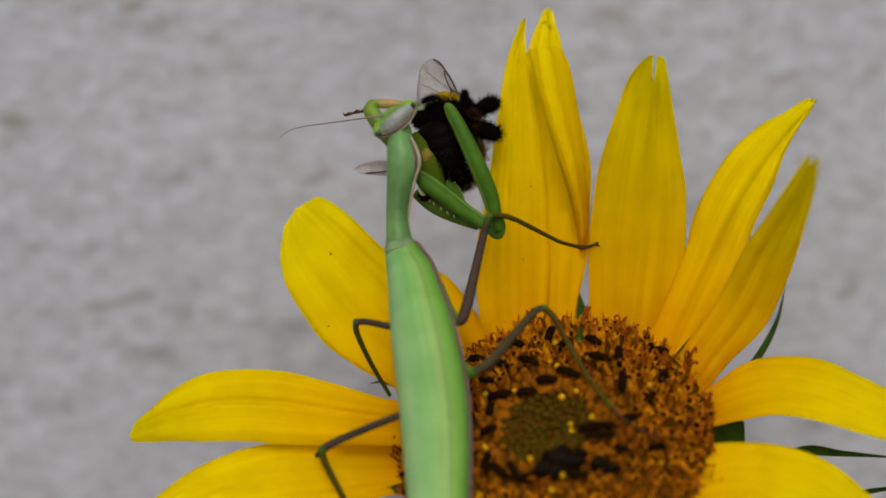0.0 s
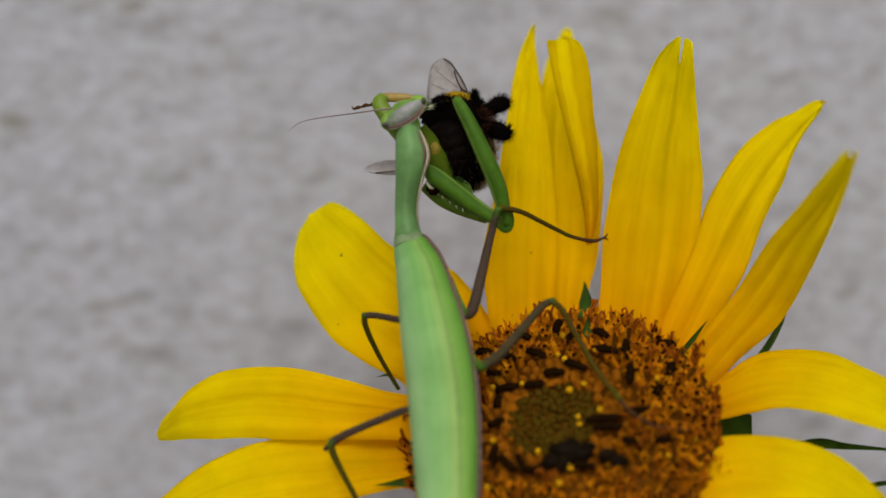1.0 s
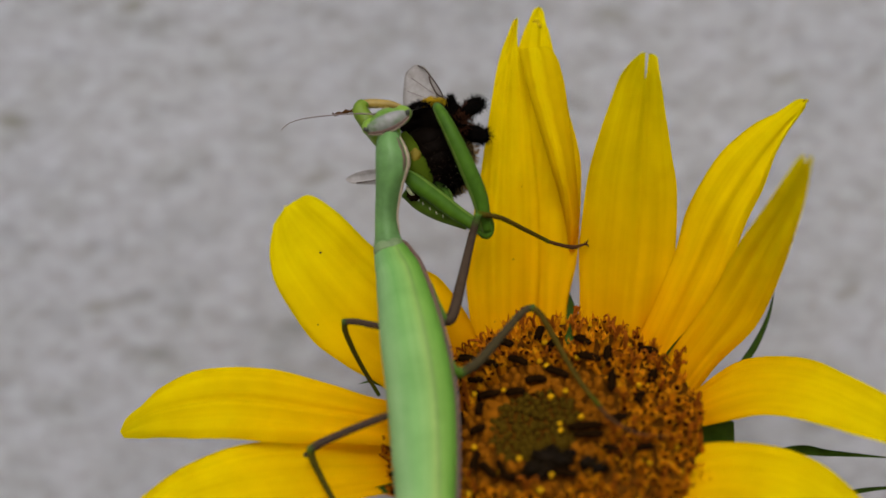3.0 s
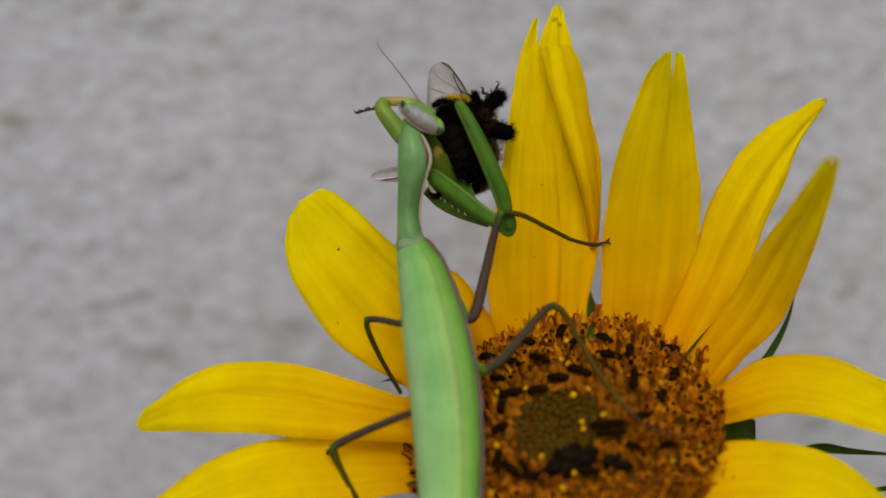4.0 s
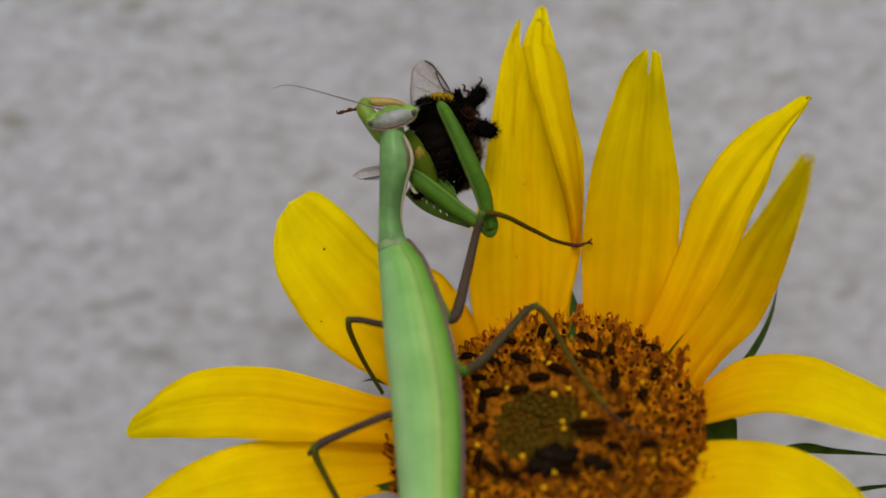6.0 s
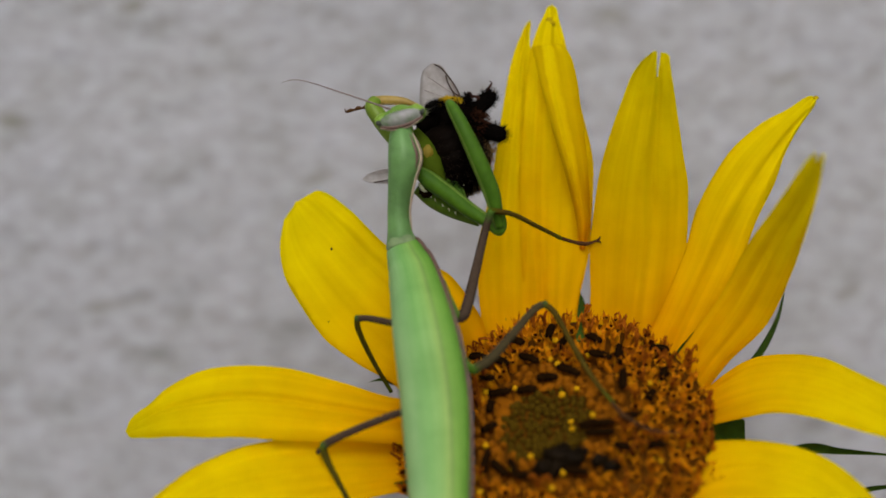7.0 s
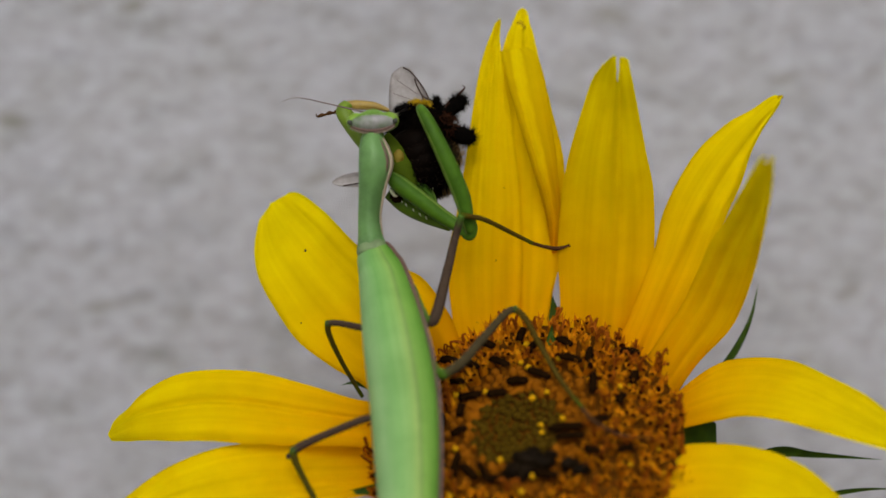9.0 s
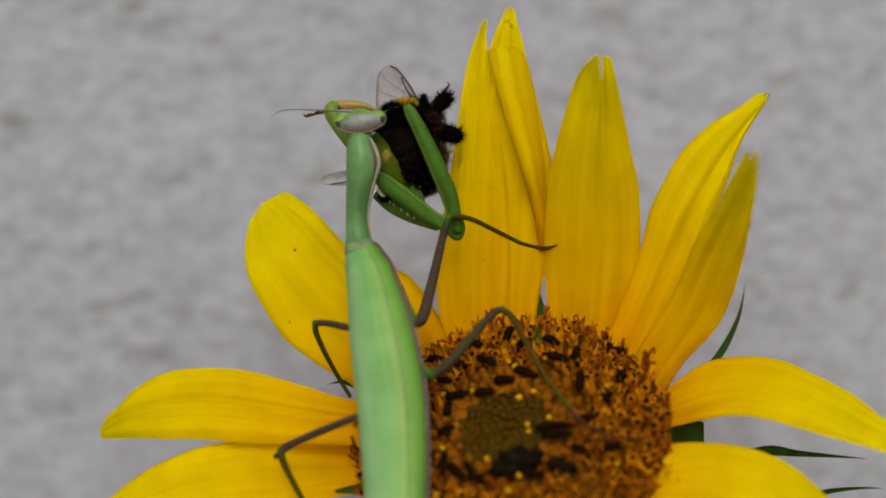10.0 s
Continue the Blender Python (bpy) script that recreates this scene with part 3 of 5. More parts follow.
part("right_forewing", shell(tube(SPINE, HALF, DEEP, n=48, sides=14, arc=(math.pi + 0.40, math.pi - 0.6), lift=-0.004), 0.012), M_UNDER, mantis, "mint green leathery forewing")
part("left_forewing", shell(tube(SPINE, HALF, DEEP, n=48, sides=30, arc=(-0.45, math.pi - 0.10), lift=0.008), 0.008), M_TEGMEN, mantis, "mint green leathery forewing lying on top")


def edge_line(a, lift, lo, hi):
    """Points along the folded wings at one angle of the round, from the seam side."""
    line = glide(SPINE, 40)
    w = glide([(x, 0, 0) for x in HALF], 40)[:, 0]
    d = glide([(x, 0, 0) for x in DEEP], 40)[:, 0]
    tang = np.gradient(line, axis=0)
    out = []
    for i in range(lo, hi, 3):
        t = unit(tang[i])
        across = unit(np.cross(t, np.array((0.0, -1.0, 0.0))))
        up = unit(np.cross(across, t))
        out.append(line[i] - across * math.cos(a) * (w[i] + lift) + up * math.sin(a) * (d[i] + lift))
    return out


rim = edge_line(-0.05, 0.02, 1, 36)
part("wing_edge", tube(rim, [0.012] + [0.038] * (len(rim) - 1), n=40, sides=8), M_EDGE, mantis, "greyish pink wing edge")
rim = edge_line(0.24, 0.026, 1, 36)
part("wing_line", tube(rim, [0.026] + [0.036] * 4 + [0.024] * (len(rim) - 5), n=40, sides=6), M_MARGIN, mantis, "brown line along the wing edge")

PRO = [(-0.786, -0.2, 2.07), (-0.765, -0.3, 1.986), (-0.733, -0.37, 1.754), (-0.703, -0.4, 1.496), (-0.763, -0.37, 1.051), (-0.804, -0.33, 0.605), (-0.784, -0.335, 0.258), (-0.753, -0.411, 0.05)]
part("pronotum", tube(PRO, (0.10, 0.19, 0.255, 0.285, 0.225, 0.195, 0.215, 0.27), (0.06, 0.14, 0.19, 0.21, 0.18, 0.17, 0.18, 0.21), n=44, sides=26, keel=0.03), M_PRONOTUM, mantis, "long green neck shield with a fine keel")
side = [(-0.566, -0.3, 1.956), (-0.466, -0.35, 1.755), (-0.416, -0.37, 1.497), (-0.516, -0.35, 1.15), (-0.606, -0.3, 0.655), (-0.576, -0.285, 0.258)]
part("pronotum_edge", tube(side, (0.026, 0.036, 0.040, 0.034, 0.024, 0.016), (0.10, 0.13, 0.13, 0.12, 0.10, 0.08), n=30, sides=8), M_FLANGE, mantis, "cream and pink flange of the neck shield")
side = [(-0.623, -0.44, 1.959), (-0.534, -0.5, 1.749), (-0.484, -0.52, 1.511), (-0.583, -0.47, 1.147), (-0.663, -0.42, 0.653), (-0.643, -0.423, 0.307)]
part("pronotum_line", tube(side, (0.016, 0.030, 0.034, 0.028, 0.022, 0.014), n=30, sides=6), M_MARGIN, mantis, "brown line along the neck shield")
part("collar", tube([(-0.773, -0.386, 0.109), (-0.752, -0.441, 0.03), (-0.731, -0.501, -0.069)], (0.215, 0.272, 0.268), (0.18, 0.218, 0.21), n=14, sides=24), M_COLLAR, mantis, "pale green joint behind the neck shield")


def limb(name, points, radii, material, label="", flat=None, parent=None):
    return part(name, tube(points, radii, flat, n=8 * len(points), sides=16), material, parent or mantis, label)


# grasping forelegs
part("coxa_spot", ball((-0.29, -0.03, 1.66), (0.09, 0.03, 0.12), rough=0.3), M_SPOT, mantis, "orange yellow spot on the foreleg base")
part("right_coxa_base", tube([(-0.584, 0.22, 2.024), (-0.40, 0.22, 1.723), (-0.25, 0.20, 1.421), (-0.08, 0.18, 1.10)], (0.14, 0.22, 0.265, 0.15), n=20, sides=14), M_COXA_PATCH, mantis, "yellowish green base of the foreleg")
limb("right_coxa", [(-0.479, -0.05, 1.348), (-0.29, -0.07, 1.178), (0.06, -0.07, 0.918), (0.459, -0.07, 0.619), (0.778, -0.104, 0.41), (0.955, -0.157, 0.27)], (0.08, 0.155, 0.152, 0.135, 0.115, 0.10), M_FORELEG, "thick green upper foreleg")
limb("right_trochanter", [(0.80, -0.104, 0.41), (0.955, -0.177, 0.26), (1.02, -0.206, 0.38), (0.98, -0.25, 0.557)], (0.10, 0.095, 0.085, 0.08), M_FORELEG, "green foreleg joint")
limb("right_femur", [(0.97, -0.25, 0.31), (0.835, -0.35, 0.902), (0.613, -0.45, 1.444), (0.346, -0.47, 2.017), (0.149, -0.35, 2.4), (0.08, -0.2, 2.518)], (0.085, 0.148, 0.150, 0.130, 0.105, 0.07), M_FORELEG, "long green foreleg holding the bee")
limb("left_coxa", [(-0.50, 0.25, 1.0), (-0.20, 0.3, 0.80), (0.155, 0.28, 0.61), (0.62, 0.12, 0.39)], (0.08, 0.135, 0.125, 0.06), M_SPINY, "green spiny foreleg behind the other")
limb("left_trochanter", [(0.04, 0.3, 1.198), (0.201, 0.3, 1.037), (0.312, 0.25, 0.895), (0.382, 0.2, 0.774)], (0.14, 0.12, 0.07, 0.02), M_FORELEG, "dark green pointed foreleg joint")
limb("left_femur", [(-0.723, 0.2, 1.738), (-0.947, 0.3, 2.014), (-1.161, 0.4, 2.282), (-1.284, 0.45, 2.486), (-1.214, 0.5, 2.621)], (0.15, 0.17, 0.155, 0.14, 0.10), M_FORELEG_PALE, "green bent foreleg behind the head")
limb("left_tibia", [(-1.285, 0.5, 2.591), (-1.054, 0.55, 2.604), (-0.73, 0.57, 2.585), (-0.466, 0.57, 2.504)], (0.075, 0.085, 0.07, 0.03), M_TIBIA_TAN, "tan shin of the foreleg")
limb("left_tarsus", [(-1.337, 0.53, 2.503), (-1.408, 0.53, 2.482), (-1.468, 0.53, 2.462), (-1.539, 0.53, 2.462), (-1.61, 0.53, 2.432), (-1.681, 0.53, 2.422), (-1.752, 0.53, 2.391)], (0.022, 0.040, 0.022, 0.038, 0.020, 0.034, 0.02), M_TARSUS, "thin brown jointed foot of the foreleg")
limb("left_claw", [(-1.742, 0.53, 2.391), (-1.772, 0.53, 2.411), (-1.782, 0.53, 2.452)], (0.018, 0.015, 0.005), M_TARSUS, "tiny brown claw")
for i in range(6):
    a = Vector((-1.093, 0.5, 2.58)).lerp(Vector((-0.81, 0.53, 2.552)), i / 5)
    part("shin_spine", tube([a, a + Vector((0.02, -0.02, -0.03)), a + Vector((0.05, -0.03, -0.055))], (0.018, 0.013, 0.004), n=6, sides=5), M_TIBIA_TAN, mantis)
for x, z in ((-0.235, 0.858), (-0.16, 0.795), (-0.03, 0.702), (0.085, 0.625), (0.20, 0.565)):
    part("spine", tube([(x - 0.012, 0.10, z + 0.03), (x, 0.02, z + 0.005), (x + 0.006, -0.03, z - 0.02)], (0.011, 0.010, 0.005), n=6, sides=6), M_SPINE, mantis, "tiny ivory spine")
for i in range(15):
    f = 0.72 * i / 14
    a = Vector((-0.46, 0.24, 0.91)).lerp(Vector((0.42, 0.26, 0.40)), f)
    a.z -= 0.070 * math.sin(math.pi * f)
    part("edge_spine", tube([a + Vector((0.01, 0, 0.03)), a, a + Vector((-0.008, -0.01, -0.010))], (0.014, 0.012, 0.004), n=5, sides=5), M_FORELEG_PALE, mantis)
part("hooked_spine", tube([(-0.44, 0.0, 1.10), (-0.40, -0.02, 1.02), (-0.36, -0.02, 0.97), (-0.31, 0.0, 0.96)], (0.03, 0.035, 0.028, 0.012), n=12, sides=8), M_SPINE, mantis, "pale hooked spine at the foreleg base")
part("inner_mark", ball((-0.33, 0.06, 0.95), (0.12, 0.06, 0.10), rough=0.4, seg=14, rings=10), M_PIT, mantis, "black mark on the inner foreleg")

# walking legs
limb("right_middle_hip", [(-0.059, -0.8, -0.628), (0.059, -0.91, -0.969), (0.215, -0.961, -1.26)], (0.08, 0.10, 0.095), M_FORELEG, "green leg joint")
limb("right_middle_thigh", [(0.176, -0.949, -1.241), (0.352, -0.898, -1.165), (0.533, -0.554, -0.503), (0.702, -0.45, 0.208), (0.818, -0.6, 0.621)], (0.09, 0.10, 0.085, 0.07, 0.065), M_LEG, "brownish walking leg")
limb("right_middle_shin", [(0.798, -0.6, 0.611), (1.2, -0.35, 0.545), (1.663, 0.081, 0.331), (2.083, 0.472, 0.131)], (0.055, 0.045, 0.040, 0.035), M_SHIN_BROWN, "thin olive brown shin")
limb("right_middle_foot", [(2.042, 0.456, 0.142), (2.291, 0.567, 0.071), (2.551, 0.679, 0.03), (2.769, 0.756, 0.092)], (0.034, 0.032, 0.038, 0.012), M_TARSUS, "thin brown foot")
for dx, dz in ((0.045, 0.05), (0.06, -0.035)):
    part("foot_claw", tube([(2.74, 0.745, 0.085), (2.765 + dx * 0.5, 0.75, 0.09 + dz * 0.6), (2.765 + dx, 0.74, 0.09 + dz * 1.5)], (0.022, 0.018, 0.006), n=8, sides=6), M_TARSUS, mantis, "tiny brown claw")
limb("right_hind_hip", [(0.23, -1.694, -1.814), (0.365, -1.65, -2.056), (0.519, -1.6, -2.126)], (0.08, 0.10, 0.085), M_FORELEG, "green leg joint")
limb("right_hind_thigh", [(0.462, -1.6, -2.145), (0.808, -1.6, -1.914), (1.219, -1.379, -1.46), (1.572, -1.001, -1.093), (1.772, -0.889, -1.008)], (0.085, 0.09, 0.075, 0.065, 0.06), M_LEG_OLIVE, "brownish walking leg")
limb("right_hind_shin", [(1.723, -0.889, -1.008), (1.915, -0.961, -1.182), (2.205, -1.015, -1.698), (2.532, -1.42, -2.26), (2.874, -1.85, -2.69)], (0.06, 0.055, 0.05, 0.045, 0.04), M_SHIN_BROWN, "thin olive brown shin")
limb("right_hind_foot", [(2.836, -1.84, -2.67), (3.06, -2.08, -2.89), (3.47, -2.15, -3.10), (4.00, -2.02, -3.17)], (0.04, 0.032, 0.028, 0.012), M_TARSUS, "thin brown foot")
limb("left_middle_thigh", [(-0.697, -1.329, -1.365), (-1.015, -0.996, -1.318), (-1.319, -0.661, -1.27), (-1.543, -0.461, -1.276)], (0.06, 0.06, 0.055, 0.055), M_LEG, "brownish walking leg")
limb("left_middle_shin", [(-1.523, -0.455, -1.266), (-1.507, -0.37, -1.477), (-1.29, 0, -1.99), (-0.949, 0.4, -2.615)], (0.055, 0.05, 0.042, 0.035), M_SHIN, "thin green shin")
limb("left_hind_thigh", [(-0.566, -1.7, -2.792), (-0.904, -1.6, -2.895), (-1.489, -1.4, -3.142), (-1.88, -1.3, -3.324), (-2.098, -1.2, -3.458)], (0.06, 0.065, 0.065, 0.07, 0.07), M_LEG, "brownish walking leg")
limb("left_hind_shin", [(-2.098, -1.2, -3.449), (-2.03, -1.2, -3.662), (-1.865, -1.2, -3.993), (-1.669, -1.25, -4.356), (-1.444, -1.3, -4.836)], (0.075, 0.06, 0.05, 0.045, 0.03), M_SHIN, "thin green shin")
part("knee_spot", ball((-2.164, -1.25, -3.541), (0.04, 0.04, 0.05)), M_SPECK, mantis, "dark spot on the knee")

part("neck", tube([(-0.778, -0.1, 2.245), (-0.747, -0.17, 2.082), (-0.726, -0.25, 1.879)], (0.15, 0.19, 0.19), (0.10, 0.11, 0.11), n=14, sides=14), M_HEAD, mantis, "short green neck")

# head: built level, eyes to both sides
HEAD = Vector((-0.834, -0.3, 2.274))


def at_head(x, y, z):
    return HEAD + Vector((x, y, z))


bm = tube([at_head(-0.40, 0, 0.05), at_head(-0.28, 0, 0.0), at_head(0, 0, -0.02), at_head(0.28, 0, 0.0), at_head(0.40, 0, 0.05)], (0.115, 0.165, 0.182, 0.165, 0.115), (0.11, 0.15, 0.17, 0.15, 0.11), n=28, sides=20)
tube([at_head(-0.02, 0.02, 0.05), at_head(0.0, 0.16, 0.10), at_head(0.03, 0.36, 0.12)], (0.28, 0.22, 0.08), (0.14, 0.14, 0.08), n=14, sides=16, bm=bm, face=(0, 0, 1))
head = part("head", bm, M_HEAD, mantis, "green triangular head with grey back plate", origin=HEAD)
part("head_plate", tube([at_head(-0.35, -0.095, -0.005), at_head(-0.18, -0.115, -0.015), at_head(0, -0.123, -0.018), at_head(0.18, -0.115, -0.015), at_head(0.35, -0.095, -0.005)], (0.080, 0.128, 0.138, 0.128, 0.080), (0.045, 0.065, 0.07, 0.065, 0.045), n=24, sides=18), M_FACE, head, "greyish lilac plate on the back of the head")
part("head_line", tube([at_head(-0.39, -0.09, -0.065), at_head(-0.2, -0.14, -0.135), at_head(0, -0.145, -0.158), at_head(0.2, -0.14, -0.135), at_head(0.39, -0.09, -0.065)], (0.018, 0.030, 0.032, 0.030, 0.018), n=24, sides=6), M_MARGIN, head, "brown pink line under the head plate")
part("cream_line", tube([at_head(-0.39, -0.08, -0.092), at_head(-0.2, -0.12, -0.172), at_head(0, -0.125, -0.198), at_head(0.2, -0.12, -0.172), at_head(0.39, -0.08, -0.092)], (0.012, 0.019, 0.020, 0.019, 0.012), n=24, sides=6), M_FLANGE, head, "cream line under the head plate")
for x, z in ((-0.13, 0.125), (0.0, 0.13), (0.12, 0.12)):
    part("brow", ball(at_head(x, -0.03, z - 0.012), (0.055, 0.07, 0.042), seg=12, rings=8), M_HEAD, head, "small green lump over the head plate")
for sx in (-1, 1):
    eye = part("eye", ball(at_head(sx * 0.325, -0.025, 0.035), (0.105, 0.118, 0.150), axis=(sx * 0.75, 0, -0.6), seg=28, rings=18), M_EYE, head, "glossy yellow green compound eye")
    part("eye_spot", ball(at_head(sx * 0.392, -0.118, -0.005), (0.040, 0.045, 0.062), axis=(1, -sx * 0.3, sx * 0.9), seg=18, rings=12), M_PUPIL, eye, "dark slit in the eye")
ROOT = at_head(-0.10, 0.03, 0.17)
ANT = [ROOT + Vector(v) for v in ((0, 0, 0), (-0.45, 0.1, -0.03), (-1.0, 0.15, -0.08), (-1.5, 0.15, -0.13), (-1.8, 0.12, -0.20), (-2.0, 0.1, -0.34))]
antenna = part("antenna", tube(ANT, (0.019, 0.015, 0.012, 0.010, 0.008, 0.005), n=60, sides=6), M_ANTENNA, head, "thin brown antenna", origin=ROOT)

# ---- the bee ----
BEE = Vector((0.162, 0.55, 1.935))
rng = random.Random(5)
bee = thing("bumblebee", BEE, "dead black furry bumblebee held by the mantis", "bee")
ABD = ((0.101, 0.6, 1.694), (0.62, 0.55, 0.66), (0.3, 0, -1))
THX = ((0.162, 0.65, 2.325), (0.52, 0.45, 0.42), (0.2, 0, 1))
bm = bmesh.new()
for i in range(5):
    c = Vector(ABD[0]) + Vector((0.3, 0, -1)).normalized() * (-0.36 + 0.18 * i)
    r = (0.58, 0.64, 0.64, 0.57, 0.42)[i]
    ball(c, (r, r * 0.9, 0.34), bm, axis=(0.3, 0, -1), rough=0.05)
part("abdomen", bm, M_BEE, bee, "glossy black banded abdomen")
part("thorax", ball((-0.234, 0.7, 2.389), (0.34, 0.3, 0.28), bm=ball(THX[0], THX[1], axis=THX[2], rough=0.08), rough=0.08), M_BEE, bee, "black furry thorax")
part("abdomen_fur", bristles(ABD[0], (0.60, 0.54, 0.66), 4600, 0.12, 0.008, rng, ABD[2]), M_FUR, bee, "short black fur", kind="stuff")
part("thorax_fur", bristles(THX[0], THX[1], 3400, 0.13, 0.008, rng, THX[2]), M_FUR, bee, "dense black fur", kind="stuff")
# brown-tinged hairs that also imitate glints on the black fur
part("brown_fur", bristles(ABD[0], (0.62, 0.56, 0.68), 1300, 0.10, 0.006, rng, ABD[2]), M_BROWN_FUR, bee, "scattered brown hairs, also in place of glints on the fur", kind="stuff")
part("shoulder_fur", bristles((-0.234, 0.7, 2.389), (0.34, 0.3, 0.28), 900, 0.10, 0.008, rng), M_FUR, bee, "dense black fur", kind="stuff")
part("rusty_fur", bristles((0.466, 0.53, 2.299), (0.27, 0.32, 0.24), 800, 0.10, 0.008, rng), M_RUST_FUR, bee, "rusty brown hairs", kind="stuff")
part("collar", ball((0.192, 0.45, 2.648), (0.08, 0.10, 0.10), bm=ball((0.03, 0.45, 2.699), (0.13, 0.12, 0.06))), M_FUR_YELLOW, bee, "yellow furry collar")
part("collar_fur", bristles((0.192, 0.45, 2.638), (0.085, 0.11, 0.11), 900, 0.085, 0.006, rng, bm=bristles((0.03, 0.45, 2.699), (0.14, 0.12, 0.06), 1100, 0.085, 0.006, rng)), M_FUR_YELLOW, bee, "yellow furry collar", kind="stuff")
part("nape_fur", bristles((-0.14, 0.40, 2.60), (0.20, 0.16, 0.11), 900, 0.10, 0.007, rng, lean=(-0.3, 0, 0.3)), M_FUR, bee, "dense black tuft at the wing root", kind="stuff")
part("flank", ball((0.60, 0.68, 1.84), (0.15, 0.16, 0.31), axis=(0.25, 0, -1), rough=0.2), M_BROWN_FUR, bee, "brown fuzzy flank")
part("flank_fur", bristles((0.63, 0.65, 1.818), (0.16, 0.2, 0.32), 520, 0.12, 0.005, rng, lean=(0.5, 0, 0)), M_FUR_TAN, bee, "tan fur on the flank", kind="stuff")
part("tail_fur", bristles((0.405, 0.55, 1.206), (0.18, 0.18, 0.12), 300, 0.12, 0.005, rng, lean=(0.1, 0, -0.5)), M_FUR_TAN, bee, "tan fur at the tail", kind="stuff")


def bee_wing(points, widths, veins, label):
    w = part("wing", blade(points, widths, cup=0.03, pleat=0.008, ridges=3, rows=24, cols=9, thick=0.003), M_WING, bee, label)
    for v in veins:
        part("vein", tube(v, [0.020] + [0.014] * (len(v) - 1), n=16, sides=5), M_VEIN, w)
    return w


def faint(w, points):
    part("fine_vein", tube(points, [0.006] * len(points), n=14, sides=4), M_FINE_VEIN, w, "faint wing vein")


raised = bee_wing([(-0.031, 0.5, 2.59), (-0.091, 0.5, 2.904), (-0.162, 0.5, 3.177), (-0.203, 0.5, 3.41)],
         [(0.42, 0.32), (0.42, 0.31), (0.41, 0.295), (0.39, 0.28), (0.36, 0.26), (0.32, 0.24), (0.28, 0.215), (0.24, 0.19), (0.18, 0.15), (0.03, 0.03)],
         [[(0.293, 0.47, 2.629), (0.252, 0.47, 2.801), (0.182, 0.47, 2.973), (0.07, 0.47, 3.155), (-0.051, 0.47, 3.317), (-0.172, 0.47, 3.397)], [(0.192, 0.47, 2.7), (0.121, 0.47, 2.892), (0.05, 0.47, 3.054), (0.02, 0.47, 3.185)], [(0.252, 0.47, 2.791), (0.161, 0.47, 2.851), (0.101, 0.47, 2.932)]],
         "clear greyish wing raised over the body")
for line in ([(0.091, 0.47, 2.872), (-0.112, 0.47, 3.033), (-0.294, 0.47, 3.175)], [(0.091, 0.47, 2.75), (-0.162, 0.47, 2.851), (-0.395, 0.47, 2.953)], [(0.04, 0.47, 2.669), (-0.162, 0.47, 2.73), (-0.354, 0.47, 2.771)]):
    faint(raised, line)
bee_wing([(-0.458, 0.85, 1.488), (-0.887, 0.85, 1.478), (-1.244, 0.85, 1.468), (-1.591, 0.85, 1.437)],
         [(0.08, 0.08), (0.11, 0.10), (0.13, 0.115), (0.145, 0.12), (0.15, 0.125), (0.145, 0.125), (0.135, 0.115), (0.115, 0.10), (0.085, 0.075), (0.02, 0.02)],
         [[(-0.53, 0.82, 1.457), (-0.988, 0.82, 1.406), (-1.396, 0.82, 1.365)]],
         "clear greyish wing hanging down")


def bee_leg(points, radii, label):
    o = Vector(points[0])
    bm = tube(points, radii, n=16, sides=10)
    for q, r in zip(glide(points, 9)[1:], glide([(x, 0, 0) for x in radii], 9)[1:, 0]):
        bristles(Vector(q), (r, r, r), 70, 0.12, 0.006, rng, bm=bm)
    r = radii[-1]
    ball(points[-1], (r, r, r * 0.9), bm, axis=Vector(points[-1]) - Vector(points[-2]), rough=0.1)
    bristles(Vector(points[-1]), (r, r, r), 130, 0.12, 0.006, rng, bm=bm)
    ob = part("leg", bm, M_FUR, bee, label, origin=o)
    return ob, o


leg_up, leg_root = bee_leg([(0.445, 0.5, 2.358), (0.617, 0.45, 2.476), (0.788, 0.45, 2.567), (0.91, 0.45, 2.60)], (0.08, 0.10, 0.145, 0.105), "short black bristly leg, kicking")
end = Vector((0.91, 0.45, 2.618))
claw = part("claw", tube([end, end + Vector((-0.05, 0, 0.08)), end + Vector((0.0, 0, 0.16)), end + Vector((0.05, 0, 0.23)), end + Vector((0.0, 0, 0.27))], (0.028, 0.018, 0.022, 0.013, 0.006), n=20, sides=6), M_BEE_LEG, leg_up, "thin brown jointed foot", origin=end)
root_fore = Vector((0.708, 0.40, 2.638))
fore_foot = part("foot", tube([root_fore, root_fore + Vector((0.02, 0, 0.08)), root_fore + Vector((-0.02, 0, 0.14)), root_fore + Vector((0.03, 0, 0.20)), root_fore + Vector((0.0, 0, 0.25))], (0.05, 0.026, 0.030, 0.018, 0.006), n=20, sides=7), M_BEE_LEG, leg_up, "thin brown hooked foot", origin=root_fore)
leg_low, _ = bee_leg([(0.446, 0.55, 2.178), (0.627, 0.5, 2.155), (0.789, 0.5, 2.115), (0.915, 0.5, 2.065)], (0.10, 0.12, 0.155, 0.13), "short black bristly leg")
leg_mid, _ = bee_leg([(0.384, 0.45, 2.436), (0.424, 0.4, 2.554), (0.404, 0.4, 2.675), (0.384, 0.4, 2.776)], (0.05, 0.045, 0.03, 0.015), "thin dark leg bent upwards")

tuft = bmesh.new()
for i in range(14):
    a = Vector((-0.423, 0.35, 2.531)) + Vector((rng.uniform(-0.06, 0.06), 0, rng.uniform(-0.05, 0.05)))
    hair(tuft, a, a + Vector((rng.uniform(0.06, 0.18), -0.05, rng.uniform(-0.05, 0.03))), 0.012)
